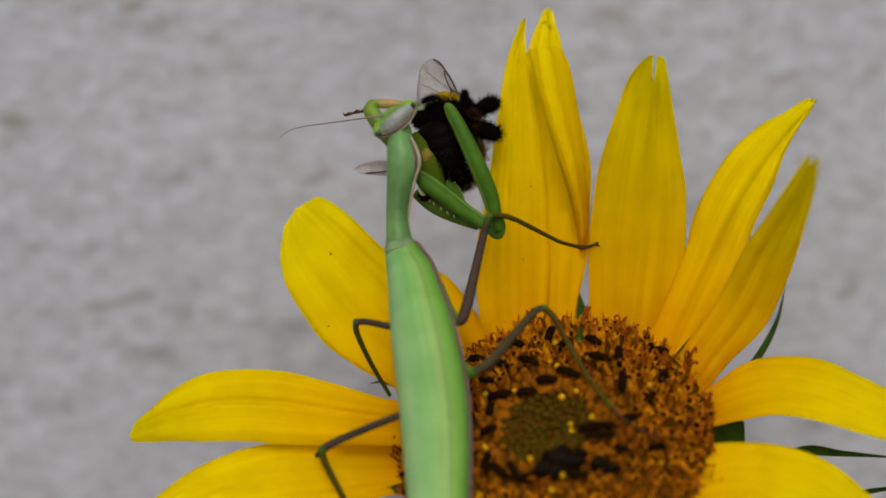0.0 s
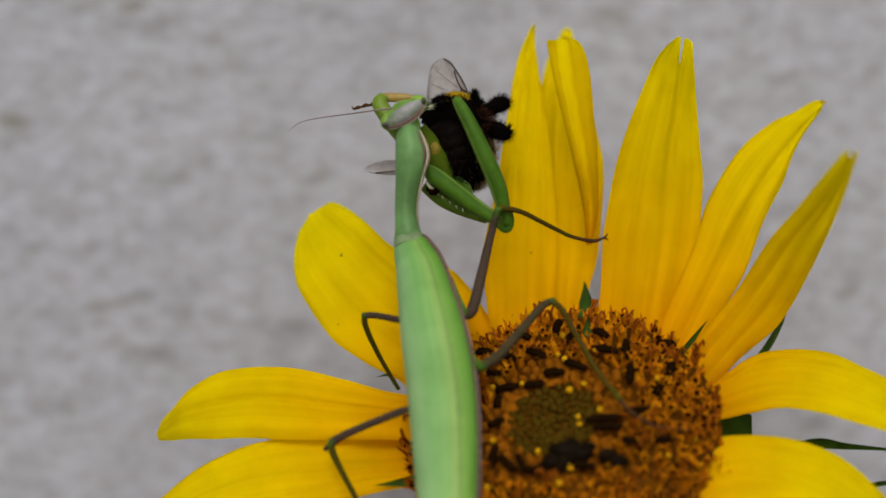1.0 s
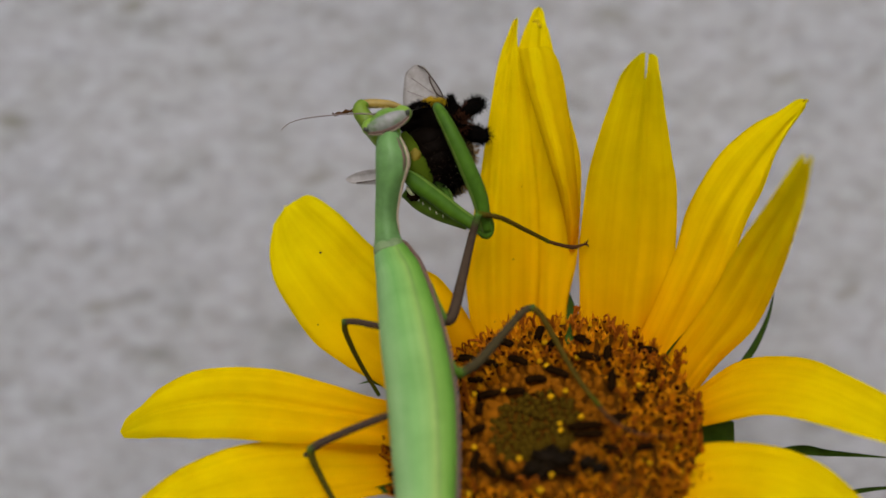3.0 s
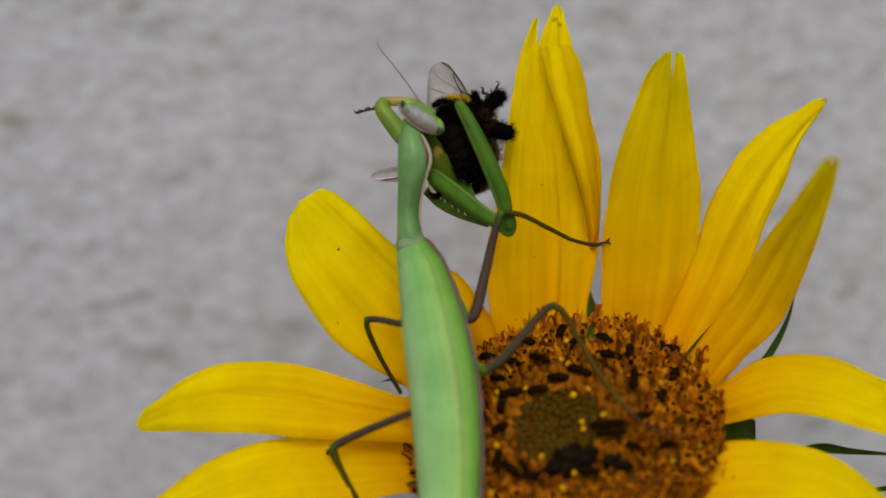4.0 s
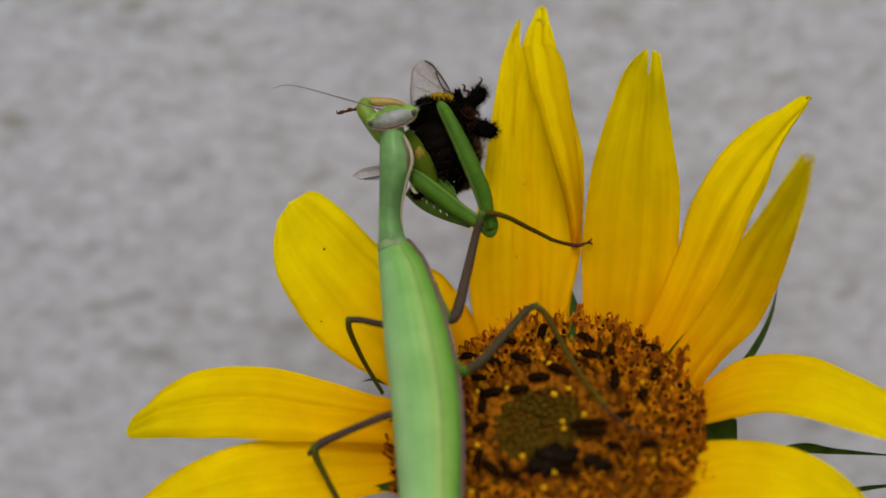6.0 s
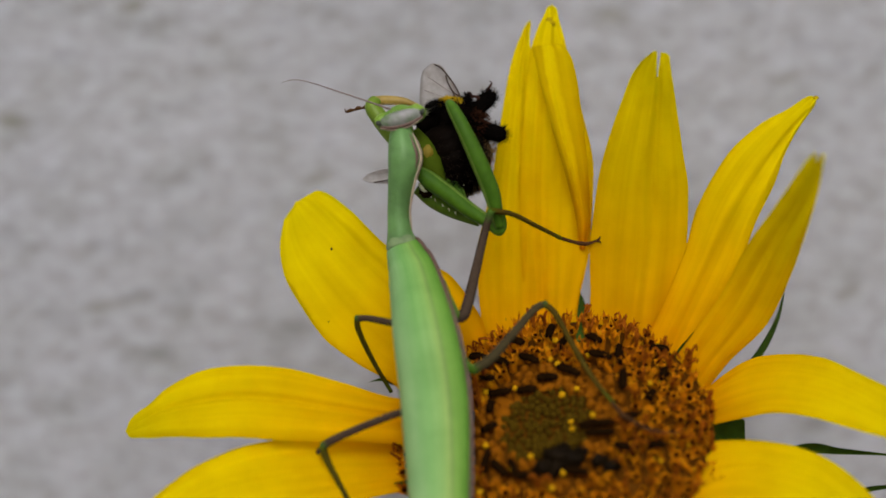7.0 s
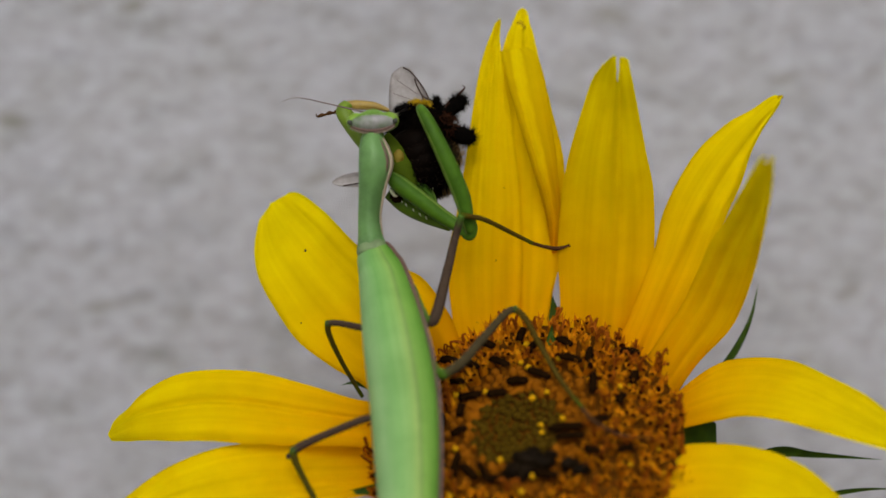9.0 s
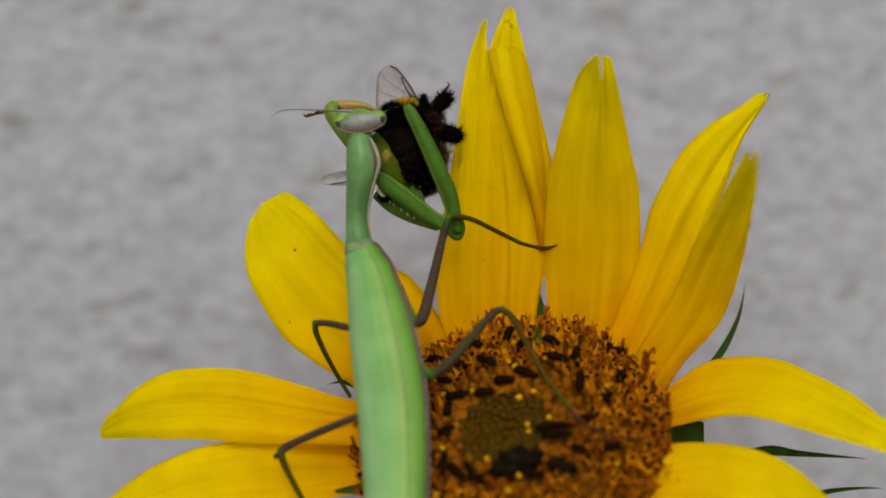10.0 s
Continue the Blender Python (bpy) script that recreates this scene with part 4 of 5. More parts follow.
part("white_tuft", tuft, M_SPINE, bee, "white tuft of torn hairs", kind="stuff")
for i in range(16):
    d = Vector((rng.uniform(-1, 1), -1.0, rng.uniform(-1, 1))).normalized()
    q = Vector(ABD[0]) + Vector((d.x * 0.62, d.y * 0.60, d.z * 0.72))
    part("dust_grain", ball(q, (0.012, 0.012, 0.012), seg=6, rings=4), M_SPINE, bee, "pale pollen dust grain")

# ---- florets on the seed disc ----
GOLD = math.pi * (3 - math.sqrt(5))


def place(ob, p, r, a, spin, scale, tilt=0.22):
    """Stands a piece on the disc, facing out."""
    lean = 0.42 * (0.55 + 0.45 * math.sin(a))
    out = (OUT + (ACROSS * math.cos(a) + UPWARD * math.sin(a)) * lean * (r / RADIUS)).normalized()
    out = (out + ACROSS * rng.gauss(0, tilt) + UPWARD * rng.gauss(0, tilt)).normalized()
    m = out.to_track_quat("Z", "Y").to_matrix().to_4x4() @ Matrix.Rotation(spin, 4, "Z")
    ob.matrix_basis = Matrix.Translation((p - ORIGIN[disc]) * CM) @ m @ Matrix.Scale(scale, 4)


def floret_mesh(seed):
    """A slim tube floret, 2 mm across, with five upright pointed lobes round a dark throat."""
    r = random.Random(seed)
    bm = bmesh.new()

    def ring(radius, z, shift=0.0):
        return [bm.verts.new((radius * math.cos(k * 1.2566 + shift), radius * math.sin(k * 1.2566 + shift), z)) for k in range(5)]

    low, top = ring(0.050, -0.16), ring(0.070, 0.13)
    lobe = [bm.verts.new((q * math.cos(k * 1.2566 + 0.63), q * math.sin(k * 1.2566 + 0.63), 0.23 + r.uniform(-0.05, 0.06))) for k in range(5) for q in (r.uniform(0.075, 0.115),)]
    inner = ring(0.058, 0.125)
    core = bm.verts.new((0, 0, -0.06))
    for k in range(5):
        bm.faces.new((low[k], low[(k + 1) % 5], top[(k + 1) % 5], top[k])).material_index = 1
        bm.faces.new((top[k], top[(k + 1) % 5], lobe[k]))
        bm.faces.new((inner[(k + 1) % 5], inner[k], lobe[k])).material_index = 1
        bm.faces.new((top[k], lobe[k], inner[k]))
        bm.faces.new((top[(k + 1) % 5], inner[(k + 1) % 5], lobe[k]))
        bm.faces.new((inner[(k + 1) % 5], inner[k], core)).material_index = 2
    return bm


def stigma_mesh(seed):
    r = random.Random(seed)
    bm = bmesh.new()
    for sgn in (-1, 1):
        c = r.uniform(0.06, 0.12) * sgn
        tube([(0, 0, 0), (c * 0.25, 0.01, 0.14), (c, 0.0, 0.21 + r.uniform(0, 0.06)), (c * 1.5, 0.03, 0.17)], (0.026, 0.026, 0.022, 0.014), n=7, sides=4, bm=bm, face=(0, 1, 0.1))
    return bm


def shared(name, bm, material, smooth=False):
    for v in bm.verts:
        v.co *= CM
    me = bpy.data.meshes.new(name)
    bm.to_mesh(me)
    bm.free()
    me.materials.append(material)
    for p in me.polygons:
        p.use_smooth = smooth
    return me


def egg_mesh(name, material, size):
    return shared(name, ball((0, 0, 0), size, seg=8, rings=6), material, True)


FLORETS = [shared("floret", floret_mesh(i), (M_FLORET, M_FLORET, M_FLORET_DARK)[i % 3]) for i in range(9)]
for me in FLORETS:
    me.materials.append(M_FLORET_DARK)
    me.materials.append(M_CORE)
STIGMAS = [shared("stigma", stigma_mesh(i), M_STIGMA) for i in range(4)]
BUD = egg_mesh("bud", M_BUD, (0.070, 0.070, 0.075))
YOUNG = egg_mesh("young_floret", M_BUD_BROWN, (0.082, 0.082, 0.13))
CHAFF = shared("chaff", ball((0, 0, 0), (0.10, 0.20, 0.035), rough=0.6, seg=10, rings=7), M_BUD_BROWN, True)
GRAIN = egg_mesh("pollen_grain", M_POLLEN, (0.058, 0.058, 0.055))
ANTHER = shared("anther", tube([(0, -0.16, -0.02), (0, -0.14, 0), (0, 0, 0.02), (0, 0.14, 0), (0, 0.16, -0.02)], (0.058, 0.066, 0.070, 0.064, 0.054), n=9, sides=6, face=(0, 0, 1)), M_PIT, True)


def piece(name, me, p, r, a, spin, scale):
    ob = new(name, me)
    ob.parent = disc
    place(ob, p, r, a, spin, scale)
    return ob


rng = random.Random(11)
rest_bm = {}
count = 0
SPOTS = [(0.0745 * math.sqrt(i), i * GOLD) for i in range(1, 146)] + [(0.096 * math.sqrt(i), i * GOLD) for i in range(89, 200)] + [(0.1125 * math.sqrt(i), i * GOLD) for i in range(146, 606)]
for r, a in SPOTS:
    spin, scale = rng.uniform(0, 6.28), rng.uniform(0.75, 1.25)
    r, a = r + rng.gauss(0, 0.02), a + rng.gauss(0, 0.015)
    p = on_disc(r, a)
    if 1.05 < r < 2.1 and math.sin(a) < -0.25 and math.cos(a) < 0.1 and rng.random() < 0.1:
        piece("anther", ANTHER, p + OUT * 0.20, r, a, (a % 6.2832 - 0.8) * 1.1 + rng.uniform(-0.5, 0.5), rng.uniform(0.7, 1.25))
        continue
    if r < 0.8:
        name, me, up = "bud", BUD, 0.03
    elif r < 1.33 + 0.3 * noise.noise(p * 1.3):
        name, me, up = "young_floret", YOUNG, rng.uniform(-0.03, 0.04)
        if rng.random() < 0.22:
            name, me, up, spin = "chaff", CHAFF, rng.uniform(0.02, 0.07), a - 1.57 + rng.gauss(0, 0.25)
    else:
        name, me, up = "floret", FLORETS[rng.randrange(9)], rng.uniform(-0.08, 0.10)
    p = p + OUT * up
    if name != "floret" or (math.sin(a) * r > -0.6 and count < 295):
        piece(name, me, p, r, a, spin, scale)
        count += name == "floret"
    else:
        ob = piece(name, me, p, r, a, spin, scale)
        rest_bm.setdefault(me.materials[0].name, []).append((ob, name))
    if name == "floret" and rng.random() < (0.34 if r > 2.2 else 0.22):
        piece("stigma", STIGMAS[rng.randrange(4)], p + OUT * 0.14, r * 1.5, a, rng.uniform(0, 6.28), rng.uniform(0.8, 1.4))

# the rest, joined by colour
for key, obs in rest_bm.items():
    bm = bmesh.new()
    for ob, _ in obs:
        n0 = len(bm.verts)
        bm.from_mesh(ob.data)
        bm.verts.ensure_lookup_table()
        for v in bm.verts[n0:]:
            v.co = ob.matrix_basis @ v.co
    me = bpy.data.meshes.new("floret_fringe")
    bm.to_mesh(me)
    bm.free()
    me.materials.append(bpy.data.materials[key])
    me.materials.append(M_FLORET_DARK)
    me.materials.append(M_CORE)
    for ob, _ in obs:
        bpy.data.objects.remove(ob)
    joined = new("floret_fringe", me)
    joined.parent = disc
    tagged(joined, kind="stuff")

# spent anthers lying between the florets: radius, bearing, degrees of lie, length
for r, a, lie, size in ((2.13, 1.55, 80, 1.0), (1.64, 2.08, -40, 1.0), (1.42, 1.78, -35, 1.1), (1.79, 2.27, 20, 0.8), (0.95, 1.55, -5, 1.0), (1.14, 1.22, -30, 1.2), (1.64, 0.96, -20, 1.1), (1.87, 0.84, 85, 1.3), (1.51, 0.51, 85, 1.2), (1.10, 2.41, 0, 1.1), (0.80, 2.01, 0, 0.9), (1.08, 2.71, 80, 0.7), (1.36, 2.97, 85, 1.1), (1.01, 3.14, 20, 0.8), (1.74, 1.41, 60, 0.9), (0.86, 6.11, 5, 1.6), (0.95, 5.92, 0, 1.3), (1.29, 3.70, 70, 1.2), (1.36, 6.27, 15, 1.0), (1.21, 3.93, -50, 1.1), (1.14, 4.38, -10, 1.2), (1.46, 5.78, -20, 0.9), (2.51, 0.70, 0, 0.9), (1.81, 0.23, 60, 0.7), (1.16, 5.10, -10, 1.2), (1.95, 2.45, -30, 1.0), (2.15, 2.20, -25, 0.9), (1.62, 2.62, -10, 1.1), (1.50, 2.35, -20, 0.8), (2.05, 1.85, -35, 1.0), (2.0, 1.15, -40, 0.9), (2.2, 0.45, 70, 0.8), (1.9, 5.95, 10, 0.8)):
    way = (ACROSS * math.cos(math.radians(lie)) + UPWARD * math.sin(math.radians(lie))).normalized()
    ob = new("anther", ANTHER)
    ob.parent = disc
    out = (OUT + (ACROSS * math.cos(a) + UPWARD * math.sin(a)) * 0.42 * (r / RADIUS)).normalized()
    side = way.cross(out).normalized()
    turn = Matrix((side, out.cross(side), out)).transposed().to_4x4()
    ob.matrix_basis = Matrix.Translation((on_disc(r, a) + OUT * (0.17 if r < 1.4 else 0.27) - ORIGIN[disc]) * CM) @ turn @ Matrix.Diagonal((1.15, 0.95 * size, 0.95, 1))
for r, a in ((1.91, 1.50), (1.38, 1.52), (1.25, 1.41), (1.59, 1.10), (0.61, 1.10), (0.82, 0.87), (0.78, 0.05), (0.46, 5.88), (1.04, 6.13), (1.34, 2.50), (0.95, 2.18), (1.14, 3.47), (1.12, 4.92), (0.76, 4.31), (1.12, 4.10), (0.41, 6.23), (1.74, 3.93), (1.36, 4.73)):
    piece("pollen_grain", GRAIN, on_disc(r, a) + OUT * 0.17, r, a, 0, rng.uniform(0.75, 1.1))
for i in range(30):
    r, a = rng.triangular(1.3, 2.6, 1.9), rng.uniform(0, 6.28)
    piece("pollen_grain", GRAIN, on_disc(r, a) + OUT * 0.12, r, a, 0, rng.uniform(0.4, 0.9))
# dark rough lumps beside the middle of the disc
for r, a, size in ((0.74, 4.90, 0.26), (0.91, 4.59, 0.22), (0.91, 5.15, 0.24), (0.99, 4.87, 0.25), (0.86, 5.41, 0.15), (1.21, 5.48, 0.17), (1.42, 5.53, 0.19), (0.65, 5.17, 0.20)):
    bm = ball(on_disc(r, a) + OUT * 0.10, (size, size * 0.55, size * 0.75), axis=(rng.uniform(-1, 1), -0.4, rng.uniform(-1, 1)), rough=0.5, seg=14, rings=10)
    part("dark_clump", bm, M_CLUMP, disc, "dark rough clump")


# ---- what moves ----
def between(rows, t):
    """The offset at any time, from rows of seconds, across, up."""
    k = [r[0] for r in rows]
    return Vector((np.interp(t, k, [r[1] for r in rows]), 0, np.interp(t, k, [r[2] for r in rows])))


DISC_SWAY = [(0, 0, 0), (0.1, 0.114, 0), (0.3, 0.152, 0.06), (0.4, 0.161, 0.08), (0.5, 0.191, 0.092), (0.6, 0.275, 0.07), (0.7, 0.275, 0.03), (0.8, 0.237, -0.01), (0.9, 0.171, 0.04), (1, 0.13, 0.123), (1.1, 0.228, 0.11), (1.2, 0.266, 0.14), (1.3, 0.171, 0.06), (1.4, 0.009, -0.03), (1.5, -0.123, -0.08), (1.6, -0.161, -0.01), (1.7, -0.133, 0.06), (1.8, -0.095, 0.08), (1.9, 0.009, -0.04), (2, 0.095, -0.099), (2.1, 0.114, 0), (2.2, 0.076, 0.08), (2.3, -0.019, 0.08), (2.4, -0.104, 0.05), (2.5, -0.184, -0.027), (2.6, -0.19, -0.04), (2.7, -0.19, -0.03), (3.8, 0, 0.03), (3.9, 0.123, 0.03), (4, 0.195, 0.035), (4.1, 0.123, 0.09), (4.2, -0.057, 0.1), (4.3, -0.19, 0.05), (4.4, -0.18, 0), (4.5, 0.031, 0.007), (4.6, 0.209, 0.07), (4.7, 0.257, 0.11), (4.8, 0.123, 0.1), (4.9, -0.209, 0.02), (5, -0.429, -0.023), (5.1, -0.342, -0.01), (5.2, -0.104, 0.05), (5.3, 0.133, 0.05), (5.4, 0.275, 0.03), (5.5, 0.264, -0.008), (5.6, 0.076, -0.01), (5.7, -0.128, 0.061), (6.8, -0.138, -0.046), (6.9, 0.019, 0.03), (7, 0.007, 0.038), (7.1, -0.085, 0.05), (7.2, -0.218, 0.02), (7.3, -0.333, -0.02), (7.4, -0.304, -0.01), (7.5, -0.165, 0.008), (7.6, 0.009, 0.04), (7.7, 0.066, 0.05), (7.8, 0.009, 0.03), (7.9, -0.152, 0), (8, -0.314, -0.031), (8.1, -0.304, -0.01), (8.2, -0.237, 0.01), (8.3, -0.123, 0.03), (8.4, -0.057, 0.01), (8.5, -0.096, -0.035), (8.6, -0.171, -0.02), (8.7, -0.294, -0.01), (8.8, -0.409, 0), (8.9, -0.465, 0), (9, -0.505, -0.02), (9.1, -0.437, -0.02), (9.2, -0.38, -0.01), (9.4, -0.37, 0), (9.5, -0.494, -0.02), (9.6, -0.503, -0.01), (9.7, -0.522, -0.01), (9.8, -0.579, 0), (10, -0.731, -0.004)]
MANTIS_SWAY = [(0, 0, 0), (0.1, 0.12, 0), (0.3, 0.16, 0.06), (0.4, 0.17, 0.08), (0.5, 0.206, 0.098), (0.6, 0.29, 0.07), (0.7, 0.29, 0.03), (0.8, 0.25, -0.01), (0.9, 0.18, 0.04), (1, 0.153, 0.114), (1.1, 0.24, 0.11), (1.2, 0.28, 0.14), (1.3, 0.18, 0.06), (1.4, 0.01, -0.03), (1.5, -0.125, -0.09), (1.6, -0.17, -0.01), (1.7, -0.14, 0.06), (1.8, -0.1, 0.08), (1.9, 0.01, -0.04), (2, 0.088, -0.087), (2.1, 0.12, 0), (2.2, 0.08, 0.08), (2.3, -0.02, 0.08), (2.4, -0.11, 0.05), (2.5, -0.177, -0.022), (2.6, -0.2, -0.04), (2.7, -0.2, -0.03), (3.8, 0, 0.03), (3.9, 0.13, 0.03), (4, 0.195, 0.044), (4.1, 0.13, 0.09), (4.2, -0.06, 0.1), (4.3, -0.2, 0.05), (4.4, -0.19, 0), (4.5, 0.024, 0.005), (4.6, 0.22, 0.07), (4.7, 0.27, 0.11), (4.8, 0.13, 0.1), (4.9, -0.22, 0.02), (5, -0.427, -0.05), (5.1, -0.36, -0.01), (5.2, -0.11, 0.05), (5.3, 0.14, 0.05), (5.4, 0.29, 0.03), (5.5, 0.265, 0.002), (5.6, 0.08, -0.01), (5.7, -0.12, 0.048), (6.8, -0.133, -0.026), (6.9, 0.02, 0.03), (7, 0.024, 0.063), (7.1, -0.09, 0.05), (7.2, -0.23, 0.02), (7.3, -0.35, -0.02), (7.4, -0.32, -0.01), (7.5, -0.153, 0.02), (7.6, 0.01, 0.04), (7.7, 0.07, 0.05), (7.8, 0.01, 0.03), (7.9, -0.16, 0), (8, -0.3, -0.022), (8.1, -0.32, -0.01), (8.2, -0.25, 0.01), (8.3, -0.13, 0.03), (8.4, -0.06, 0.01), (8.5, -0.094, -0.011), (8.6, -0.18, -0.02), (8.7, -0.31, -0.01), (8.8, -0.43, 0), (8.9, -0.49, 0), (9, -0.492, -0.022), (9.1, -0.46, -0.02), (9.2, -0.4, -0.01), (9.4, -0.39, 0), (9.5, -0.477, -0.022), (9.6, -0.53, -0.01), (9.7, -0.55, -0.01), (9.8, -0.61, 0), (10, -0.709, -0.02)]
BEE_SHIFT = [(0, 0, 0), (0.5, 0.055, -0.068), (1, 0.031, -0.106), (1.5, 0.018, -0.025), (2, -0.003, -0.051), (2.5, -0.021, -0.054), (4, 0.043, -0.028), (4.5, -0.016, -0.043), (5, 0.021, -0.026), (5.5, 0.057, 0.013), (5.7, 0.059, 0.029), (6.8, 0.065, -0.035), (7, 0.084, -0.071), (7.5, 0.046, -0.058), (8, 0.047, -0.024), (8.5, 0.025, -0.02), (9, 0.048, -0.039), (9.5, 0.041, -0.032), (10, 0.035, -0.011)]
TIP_SHIFT = {
    "tall": [(0, 0.0, 0), (0.5, 0.078, -0.092), (1, 0.098, -0.133), (1.5, 0.051, 0.049), (2, 0.008, 0.058), (2.5, 0.05, 0.048), (4, 0.033, -0.004), (4.5, -0.031, 0.003), (5, 0.026, 0.013), (5.5, 0.005, 0.018), (5.7, 0.066, -0.04), (6.8, 0.045, 0.005), (7, 0.107, -0.038), (7.5, 0.062, -0.018), (8, 0.076, 0.021), (8.5, 0.034, 0.035), (9, 0.05, 0.01), (9.5, 0.06, 0.01), (10, 0.028, -0.006)],
    "folded": [(0, 0.0, 0), (0.5, 0.095, 0), (1, 0.217, 0.08), (1.5, 0.10, 0.07), (2, 0.058, 0.109), (2.5, 0.041, 0.027), (4, 0.009, 0.067), (4.5, -0.031, 0.034), (5, 0.01, 0.064), (5.5, 0.002, 0.069), (5.7, 0.046, 0.031), (6.8, 0.015, 0.077), (7, 0.075, 0.074), (7.5, 0.022, 0.043), (8, 0.038, 0.051), (8.5, 0.004, 0.045), (9, 0.005, 0.051), (9.5, 0.024, 0.081), (10, -0.004, 0.024)],
    "round": [(0, 0, 0), (0.5, 0.045, -0.08), (1, 0.085, -0.22), (1.5, 0.035, -0.12), (2, -0.025, -0.03), (2.5, 0.04, -0.005), (4, -0.07, 0.10), (4.5, -0.05, 0.06), (5, 0.035, 0.01), (5.5, -0.09, 0.12), (5.7, 0.012, 0.04), (6.8, 0.01, 0.12), (7, 0.01, 0.08), (7.5, 0.04, 0.09), (8, 0.06, 0.09), (8.5, 0.005, 0.11), (9, 0.065, 0.12), (9.5, 0.055, 0.13), (10, 0.11, 0.10)],
    "level": [(0, 0, 0), (0.5, 0.1, -0.077), (1, 0.222, -0.183), (1.5, 0.077, -0.072), (2, -0.019, 0.008), (2.5, 0.031, 0.011), (4, -0.18, 0.195), (4.5, -0.077, 0.1), (5, 0.031, 0.038), (5.5, -0.111, 0.084), (5.7, 0.036, 0), (6.8, 0, 0.061), (7, -0.038, 0.069), (7.5, 0.012, 0.038), (8, 0.023, 0.031), (8.5, -0.027, 0.065), (9, 0.061, 0.004), (9.5, 0.035, 0.035), (10, 0.103, 0.019)],
    "back_tall": [(0, 0, 0), (0.5, 0.054, -0.077), (1, 0.314, -0.322), (1.5, 0.214, -0.088), (2, 0.165, -0.085), (2.5, 0.046, 0.027), (4, -0.027, 0.026), (4.5, -0.047, 0.039), (5, 0, 0.069), (5.5, -0.019, 0.039), (5.7, 0.02, 0), (6.8, 0.015, 0.092), (7, 0.054, 0.039), (7.5, 0.027, 0.053), (8, 0.053, 0.077), (8.5, 0.034, 0.081), (9, 0.03, 0.097), (9.5, 0.019, 0.112), (10, 0.026, 0.096)],
    "split": [(0, 0, 0), (0.5, 0.238, 0.153), (1, 0.467, 0.291), (1.5, 0.016, -0.011), (2, 0.134, 0.069), (2.5, 0.031, 0.058), (4, 0.142, 0.043), (4.5, 0.076, 0.039), (5, 0, 0.039), (5.5, 0.241, 0.1), (5.7, 0.113, 0.062), (6.8, 0.031, 0.077), (7, 0.069, 0.039), (7.5, 0.012, 0.054), (8, 0.008, 0.062), (8.5, 0.035, 0.051), (9, -0.138, 0.005), (9.5, -0.103, 0.02), (10, -0.203, 0.004)],
    "pointed": [(0, 0, 0), (0.5, 0.069, -0.077), (1, 0.115, -0.123), (1.5, 0.108, -0.073), (2, 0.104, -0.07), (2.5, 0.046, 0.011), (4, 0.02, -0.02), (4.5, 0, -0.007), (5, -0.046, 0.053), (5.5, 0.042, -0.008), (6.8, -0.015, 0.061), (7, 0.024, 0.038), (7.5, -0.019, 0.038), (8, 0.008, 0.061), (8.5, 0.004, 0.065), (9, -0.107, 0.112), (9.5, -0.118, 0.142), (10, -0.126, 0.142)],
    "forward": [(0, 0, 0), (0.5, 0.253, 0.061), (1, 0.574, -0.016), (1.5, 0.184, -0.073), (2, 0.302, -0.039), (2.5, 0.077, 0.027), (4, 0.157, -0.02), (4.5, 0.076, -0.022), (5, -0.015, 0.008), (5.5, 0.302, 0.008), (5.7, 0.128, 0.015), (6.8, 0.015, 0), (7, 0.1, 0.023), (7.5, 0.042, 0.007), (8, 0.008, 0), (8.5, 0.065, 0.003), (9, -0.261, 0.02), (9.5, -0.256, 0.02), (10, -0.28, 0.08)],
}
# a petal beside one of those above that stirs with it, less strongly
FOLLOW = {"low": ("level", 0.8)}
# seconds, across and up against the body, degrees of lean
HEAD_TURN = [
    (0, 0, 0, 39), (0.5, 0.02, 0.01, 36), (1, 0, 0, 32), (1.5, 0.0, 0.08, 29), (2, 0.12, 0.03, -3), (2.5, 0.09, 0.02, 18), (2.7, 0.04, -0.03, 26), (3.8, 0.18, -0.03, -23),
    (4, 0.26, 0.0, -36), (4.2, 0.23, -0.03, -25), (4.5, 0.17, 0.0, -18), (4.7, 0.24, 0.03, -22), (5, 0.13, 0.02, -6), (5.3, 0.11, 0.02, 7), (5.7, 0.09, -0.01, 13),
    (6.8, 0.02, 0.0, 15), (7, 0.06, -0.03, 15), (7.5, 0.06, -0.03, 8), (8.2, 0.07, -0.03, 3), (8.5, 0.07, -0.04, 0), (9, 0.09, -0.02, 2), (9.5, 0.09, -0.02, 4), (10, 0.09, -0.01, 6)]
# seconds, degrees upwards, degrees back, degrees of roll
ANTENNA_TURN = [
    (0, 38, 14, 0), (0.5, 34, 15, 0), (1, 31, 15, 0), (1.5, 27, 19, 0), (2, 10, 26, 0), (2.5, 16, 22, 0), (2.7, 26, 15, 0), (3.2, 18, 25, 70), (3.8, 6, 36, 140), (4, 10, 38, 150), (4.2, 4, 45, 150), (4.5, 11, 42, 150),
    (4.7, 12, 35, 130), (5, 17, 28, 95), (5.3, 32, 24, 30), (5.5, 33, 14, 10), (5.7, 36, 5, 0), (6.8, 33, 3, 0), (7, 39, 3, 0), (7.5, 31, 12, 0), (8.2, 30, 38, 0), (8.5, 42, 40, 0), (9, 24, 36, 0), (10, 17, 36, 10)]
# seconds, degrees of turn
FOOT = [(0, -115), (1.5, -105), (2.7, -90), (3.8, -20), (4, 5), (4.2, 8), (4.5, 0), (5, 14), (5.7, 20), (6.8, 15), (7.5, 30), (8.5, 28), (10, 25)]
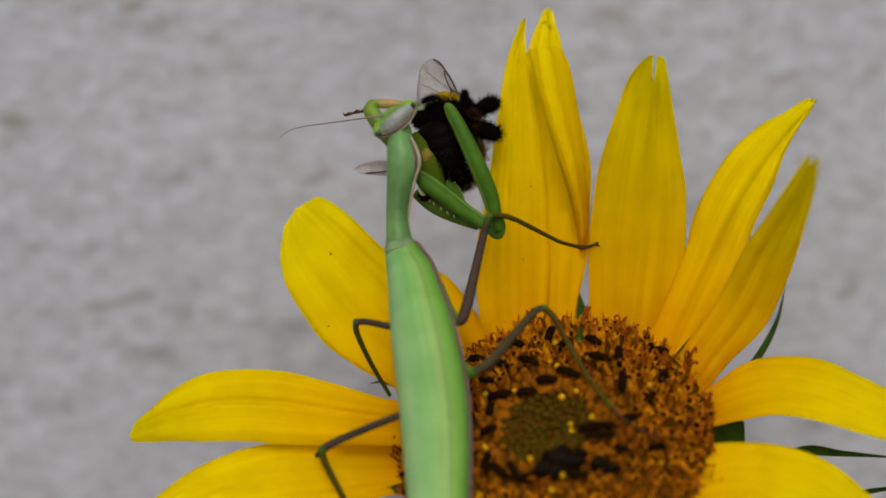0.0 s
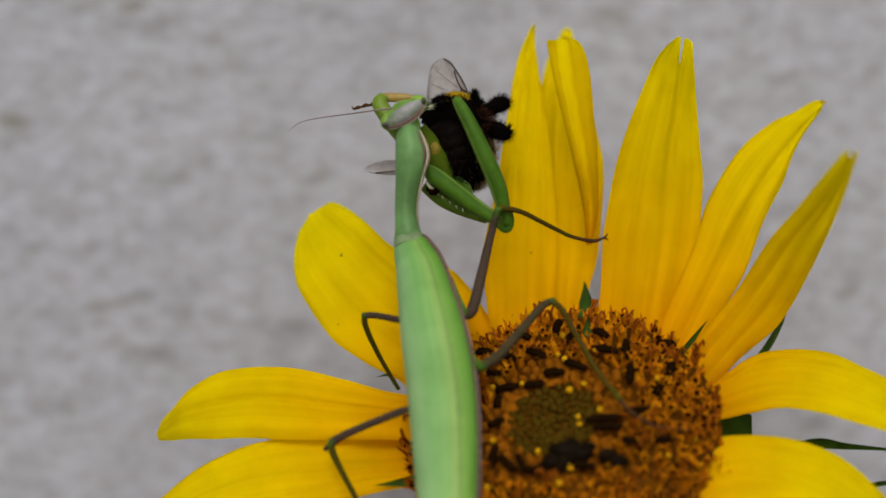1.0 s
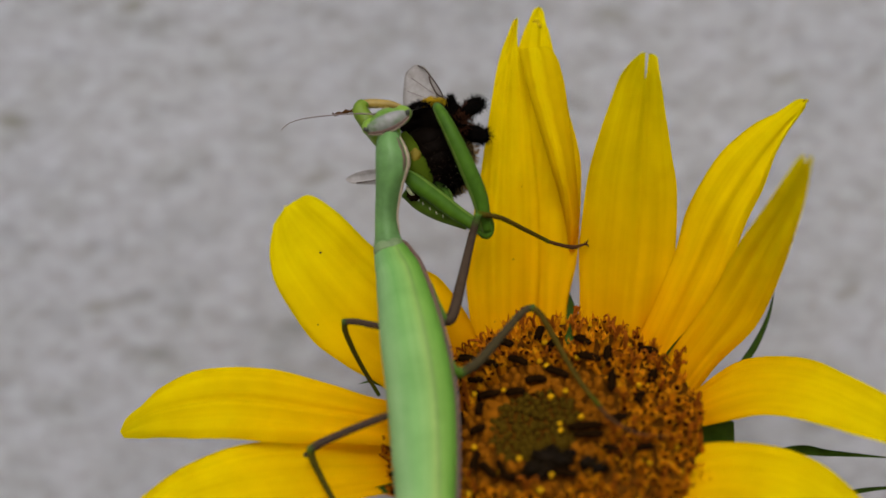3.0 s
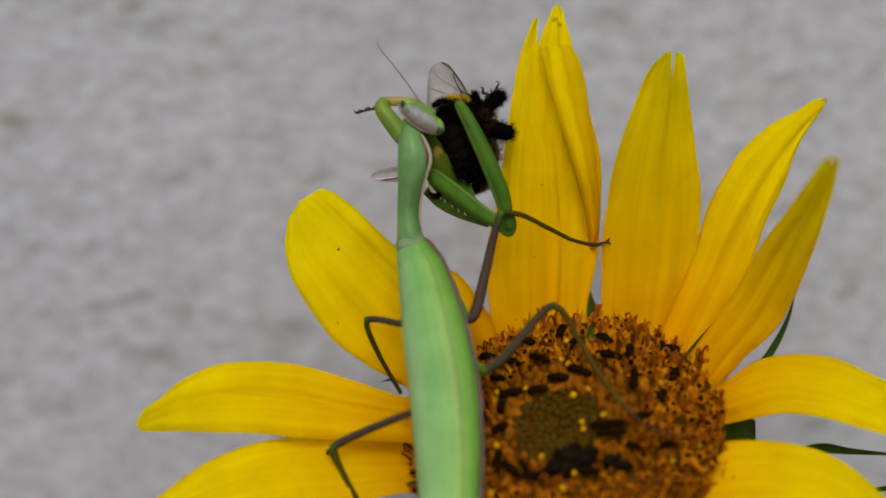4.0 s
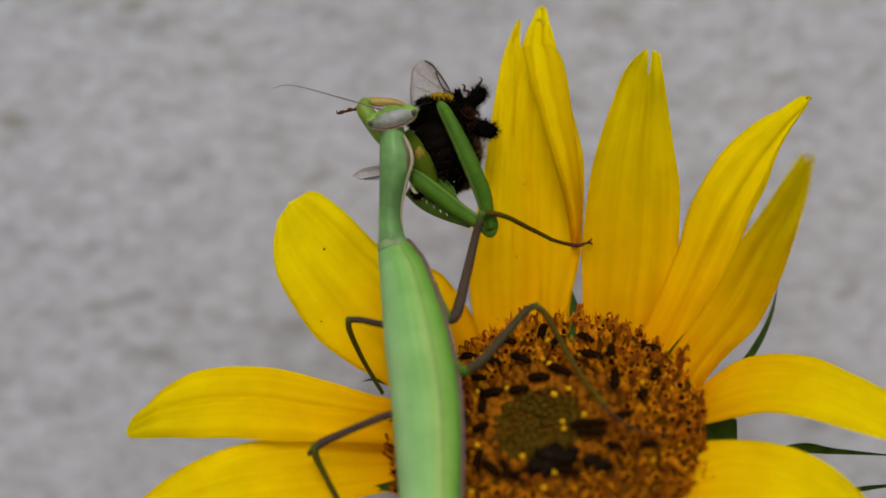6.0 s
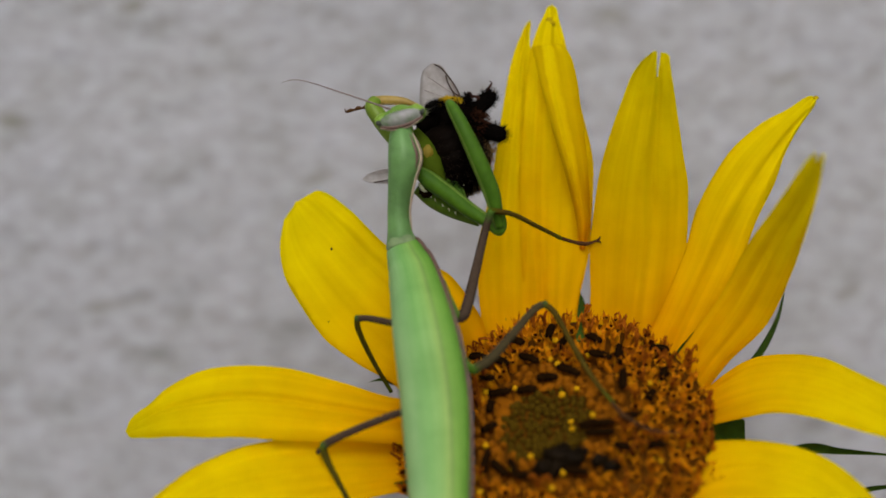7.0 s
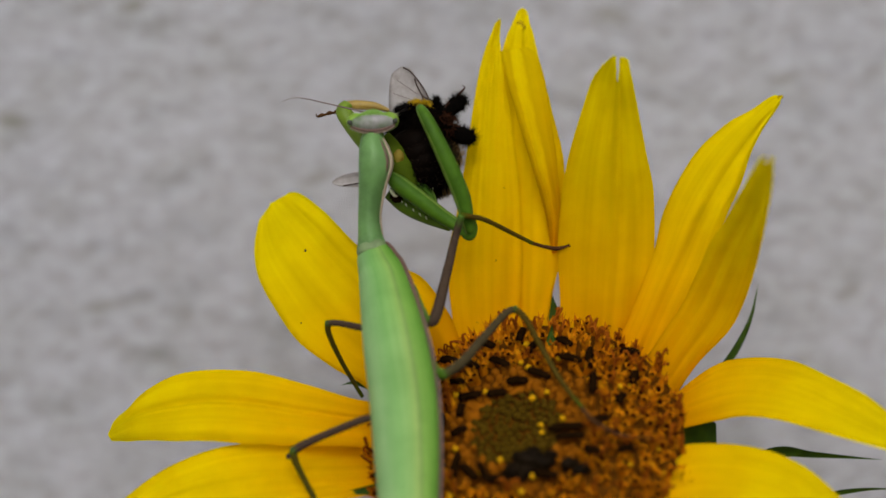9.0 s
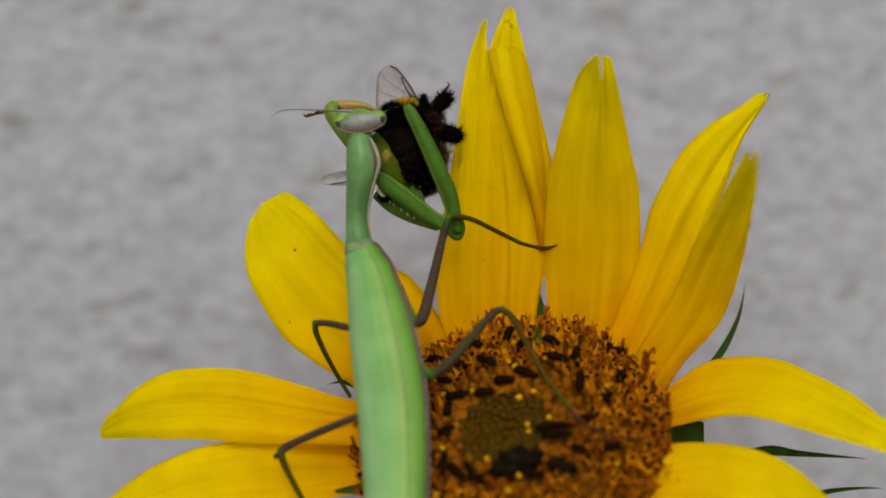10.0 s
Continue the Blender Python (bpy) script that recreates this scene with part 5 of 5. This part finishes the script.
FORE_FOOT = [(0, -150), (2.7, -140), (3.8, -40), (4, -17), (4.2, -20), (5, -6), (5.7, -10), (6.8, -25), (7.0, -40), (7.5, -125), (10, -130)]
# seconds, degrees of lean, up
BEE_LEAN = [(0, 0, 0), (1.5, 0, 0), (2.2, 3, -0.05), (3.8, 3.5, -0.05), (10, 4, -0.06)]
KICK = [(0, 0), (2.5, 2), (3.8, 15), (4, 16), (4.2, 4), (4.5, 13), (5, 30), (5.3, 25), (5.7, 21), (7, 20), (8.5, 16), (10, 20)]


def bent(rootp, tip, shift):
    """The turn that carries a petal's tip across and up by the shift, its length kept."""
    v = tip - rootp
    x, z = v.x + shift.x, v.z + shift.z
    left = v.length_squared - x * x - z * z
    y = math.copysign(math.sqrt(max(left, 0.01)), v.y)
    return v.rotation_difference(Vector((x, y, z))).to_matrix().to_4x4()


def motions():
    walk(flower, [(t, Matrix.Translation((x * CM, 0, z * CM)) @ rest(flower)) for t, x, z in DISC_SWAY])
    walk(mantis, [(t, Matrix.Translation((x * CM, 0, z * CM)) @ rest(mantis)) for t, x, z in MANTIS_SWAY])
    times = sorted({r[0] for r in MANTIS_SWAY})
    walk(bee, [(t, Matrix.Translation((between(MANTIS_SWAY, t) + between(BEE_SHIFT, t) + Vector((0, 0, np.interp(t, [k[0] for k in BEE_LEAN], [k[2] for k in BEE_LEAN])))) * CM) @ rest(bee)
               @ pose(0, 0, 0, 0, -np.interp(t, [k[0] for k in BEE_LEAN], [k[1] for k in BEE_LEAN]), 0)) for t in times])
    for key, rows in TIP_SHIFT.items():
        ob, base, tip = PETALS[key]
        walk(ob, [(t, Matrix.Translation((base - CENTRE) * CM) @ bent(base, tip, Vector((x, 0, z)))) for t, x, z in rows])
    for key, (other, share) in FOLLOW.items():
        ob, base, tip = PETALS[key]
        _, base_o, tip_o = PETALS[other]
        rows = []
        for t, x, z in TIP_SHIFT[other]:
            turn = bent(base_o, tip_o, Vector((x, 0, z)) * share)
            rows.append((t, Matrix.Translation((base - CENTRE) * CM) @ turn))
        walk(ob, rows)
    walk(head, [(t, Matrix.Translation((HEAD - HIP + Vector((x, 0, z))) * CM) @ pose(0, 0, 0, 0, -a, 0)) for t, x, z, a in HEAD_TURN])
    walk(antenna, [(t, Matrix.Translation((ROOT - HEAD) * CM) @ pose(0, 0, 0, 0, a, 0) @ pose(0, 0, 0, 0, 0, -b) @ pose(0, 0, 0, r, 0, 0)) for t, a, b, r in ANTENNA_TURN])
    walk(claw, [(t, Matrix.Translation((end - leg_root) * CM) @ pose(0, 0, 0, 0, a, 0)) for t, a in FOOT])
    walk(fore_foot, [(t, Matrix.Translation((root_fore - leg_root) * CM) @ pose(0, 0, 0, 0, a, 0)) for t, a in FORE_FOOT])
    walk(leg_up, [(t, Matrix.Translation((leg_root - BEE) * CM) @ pose(0, 0, 0, 0, -a, 0)) for t, a in KICK])


motions()
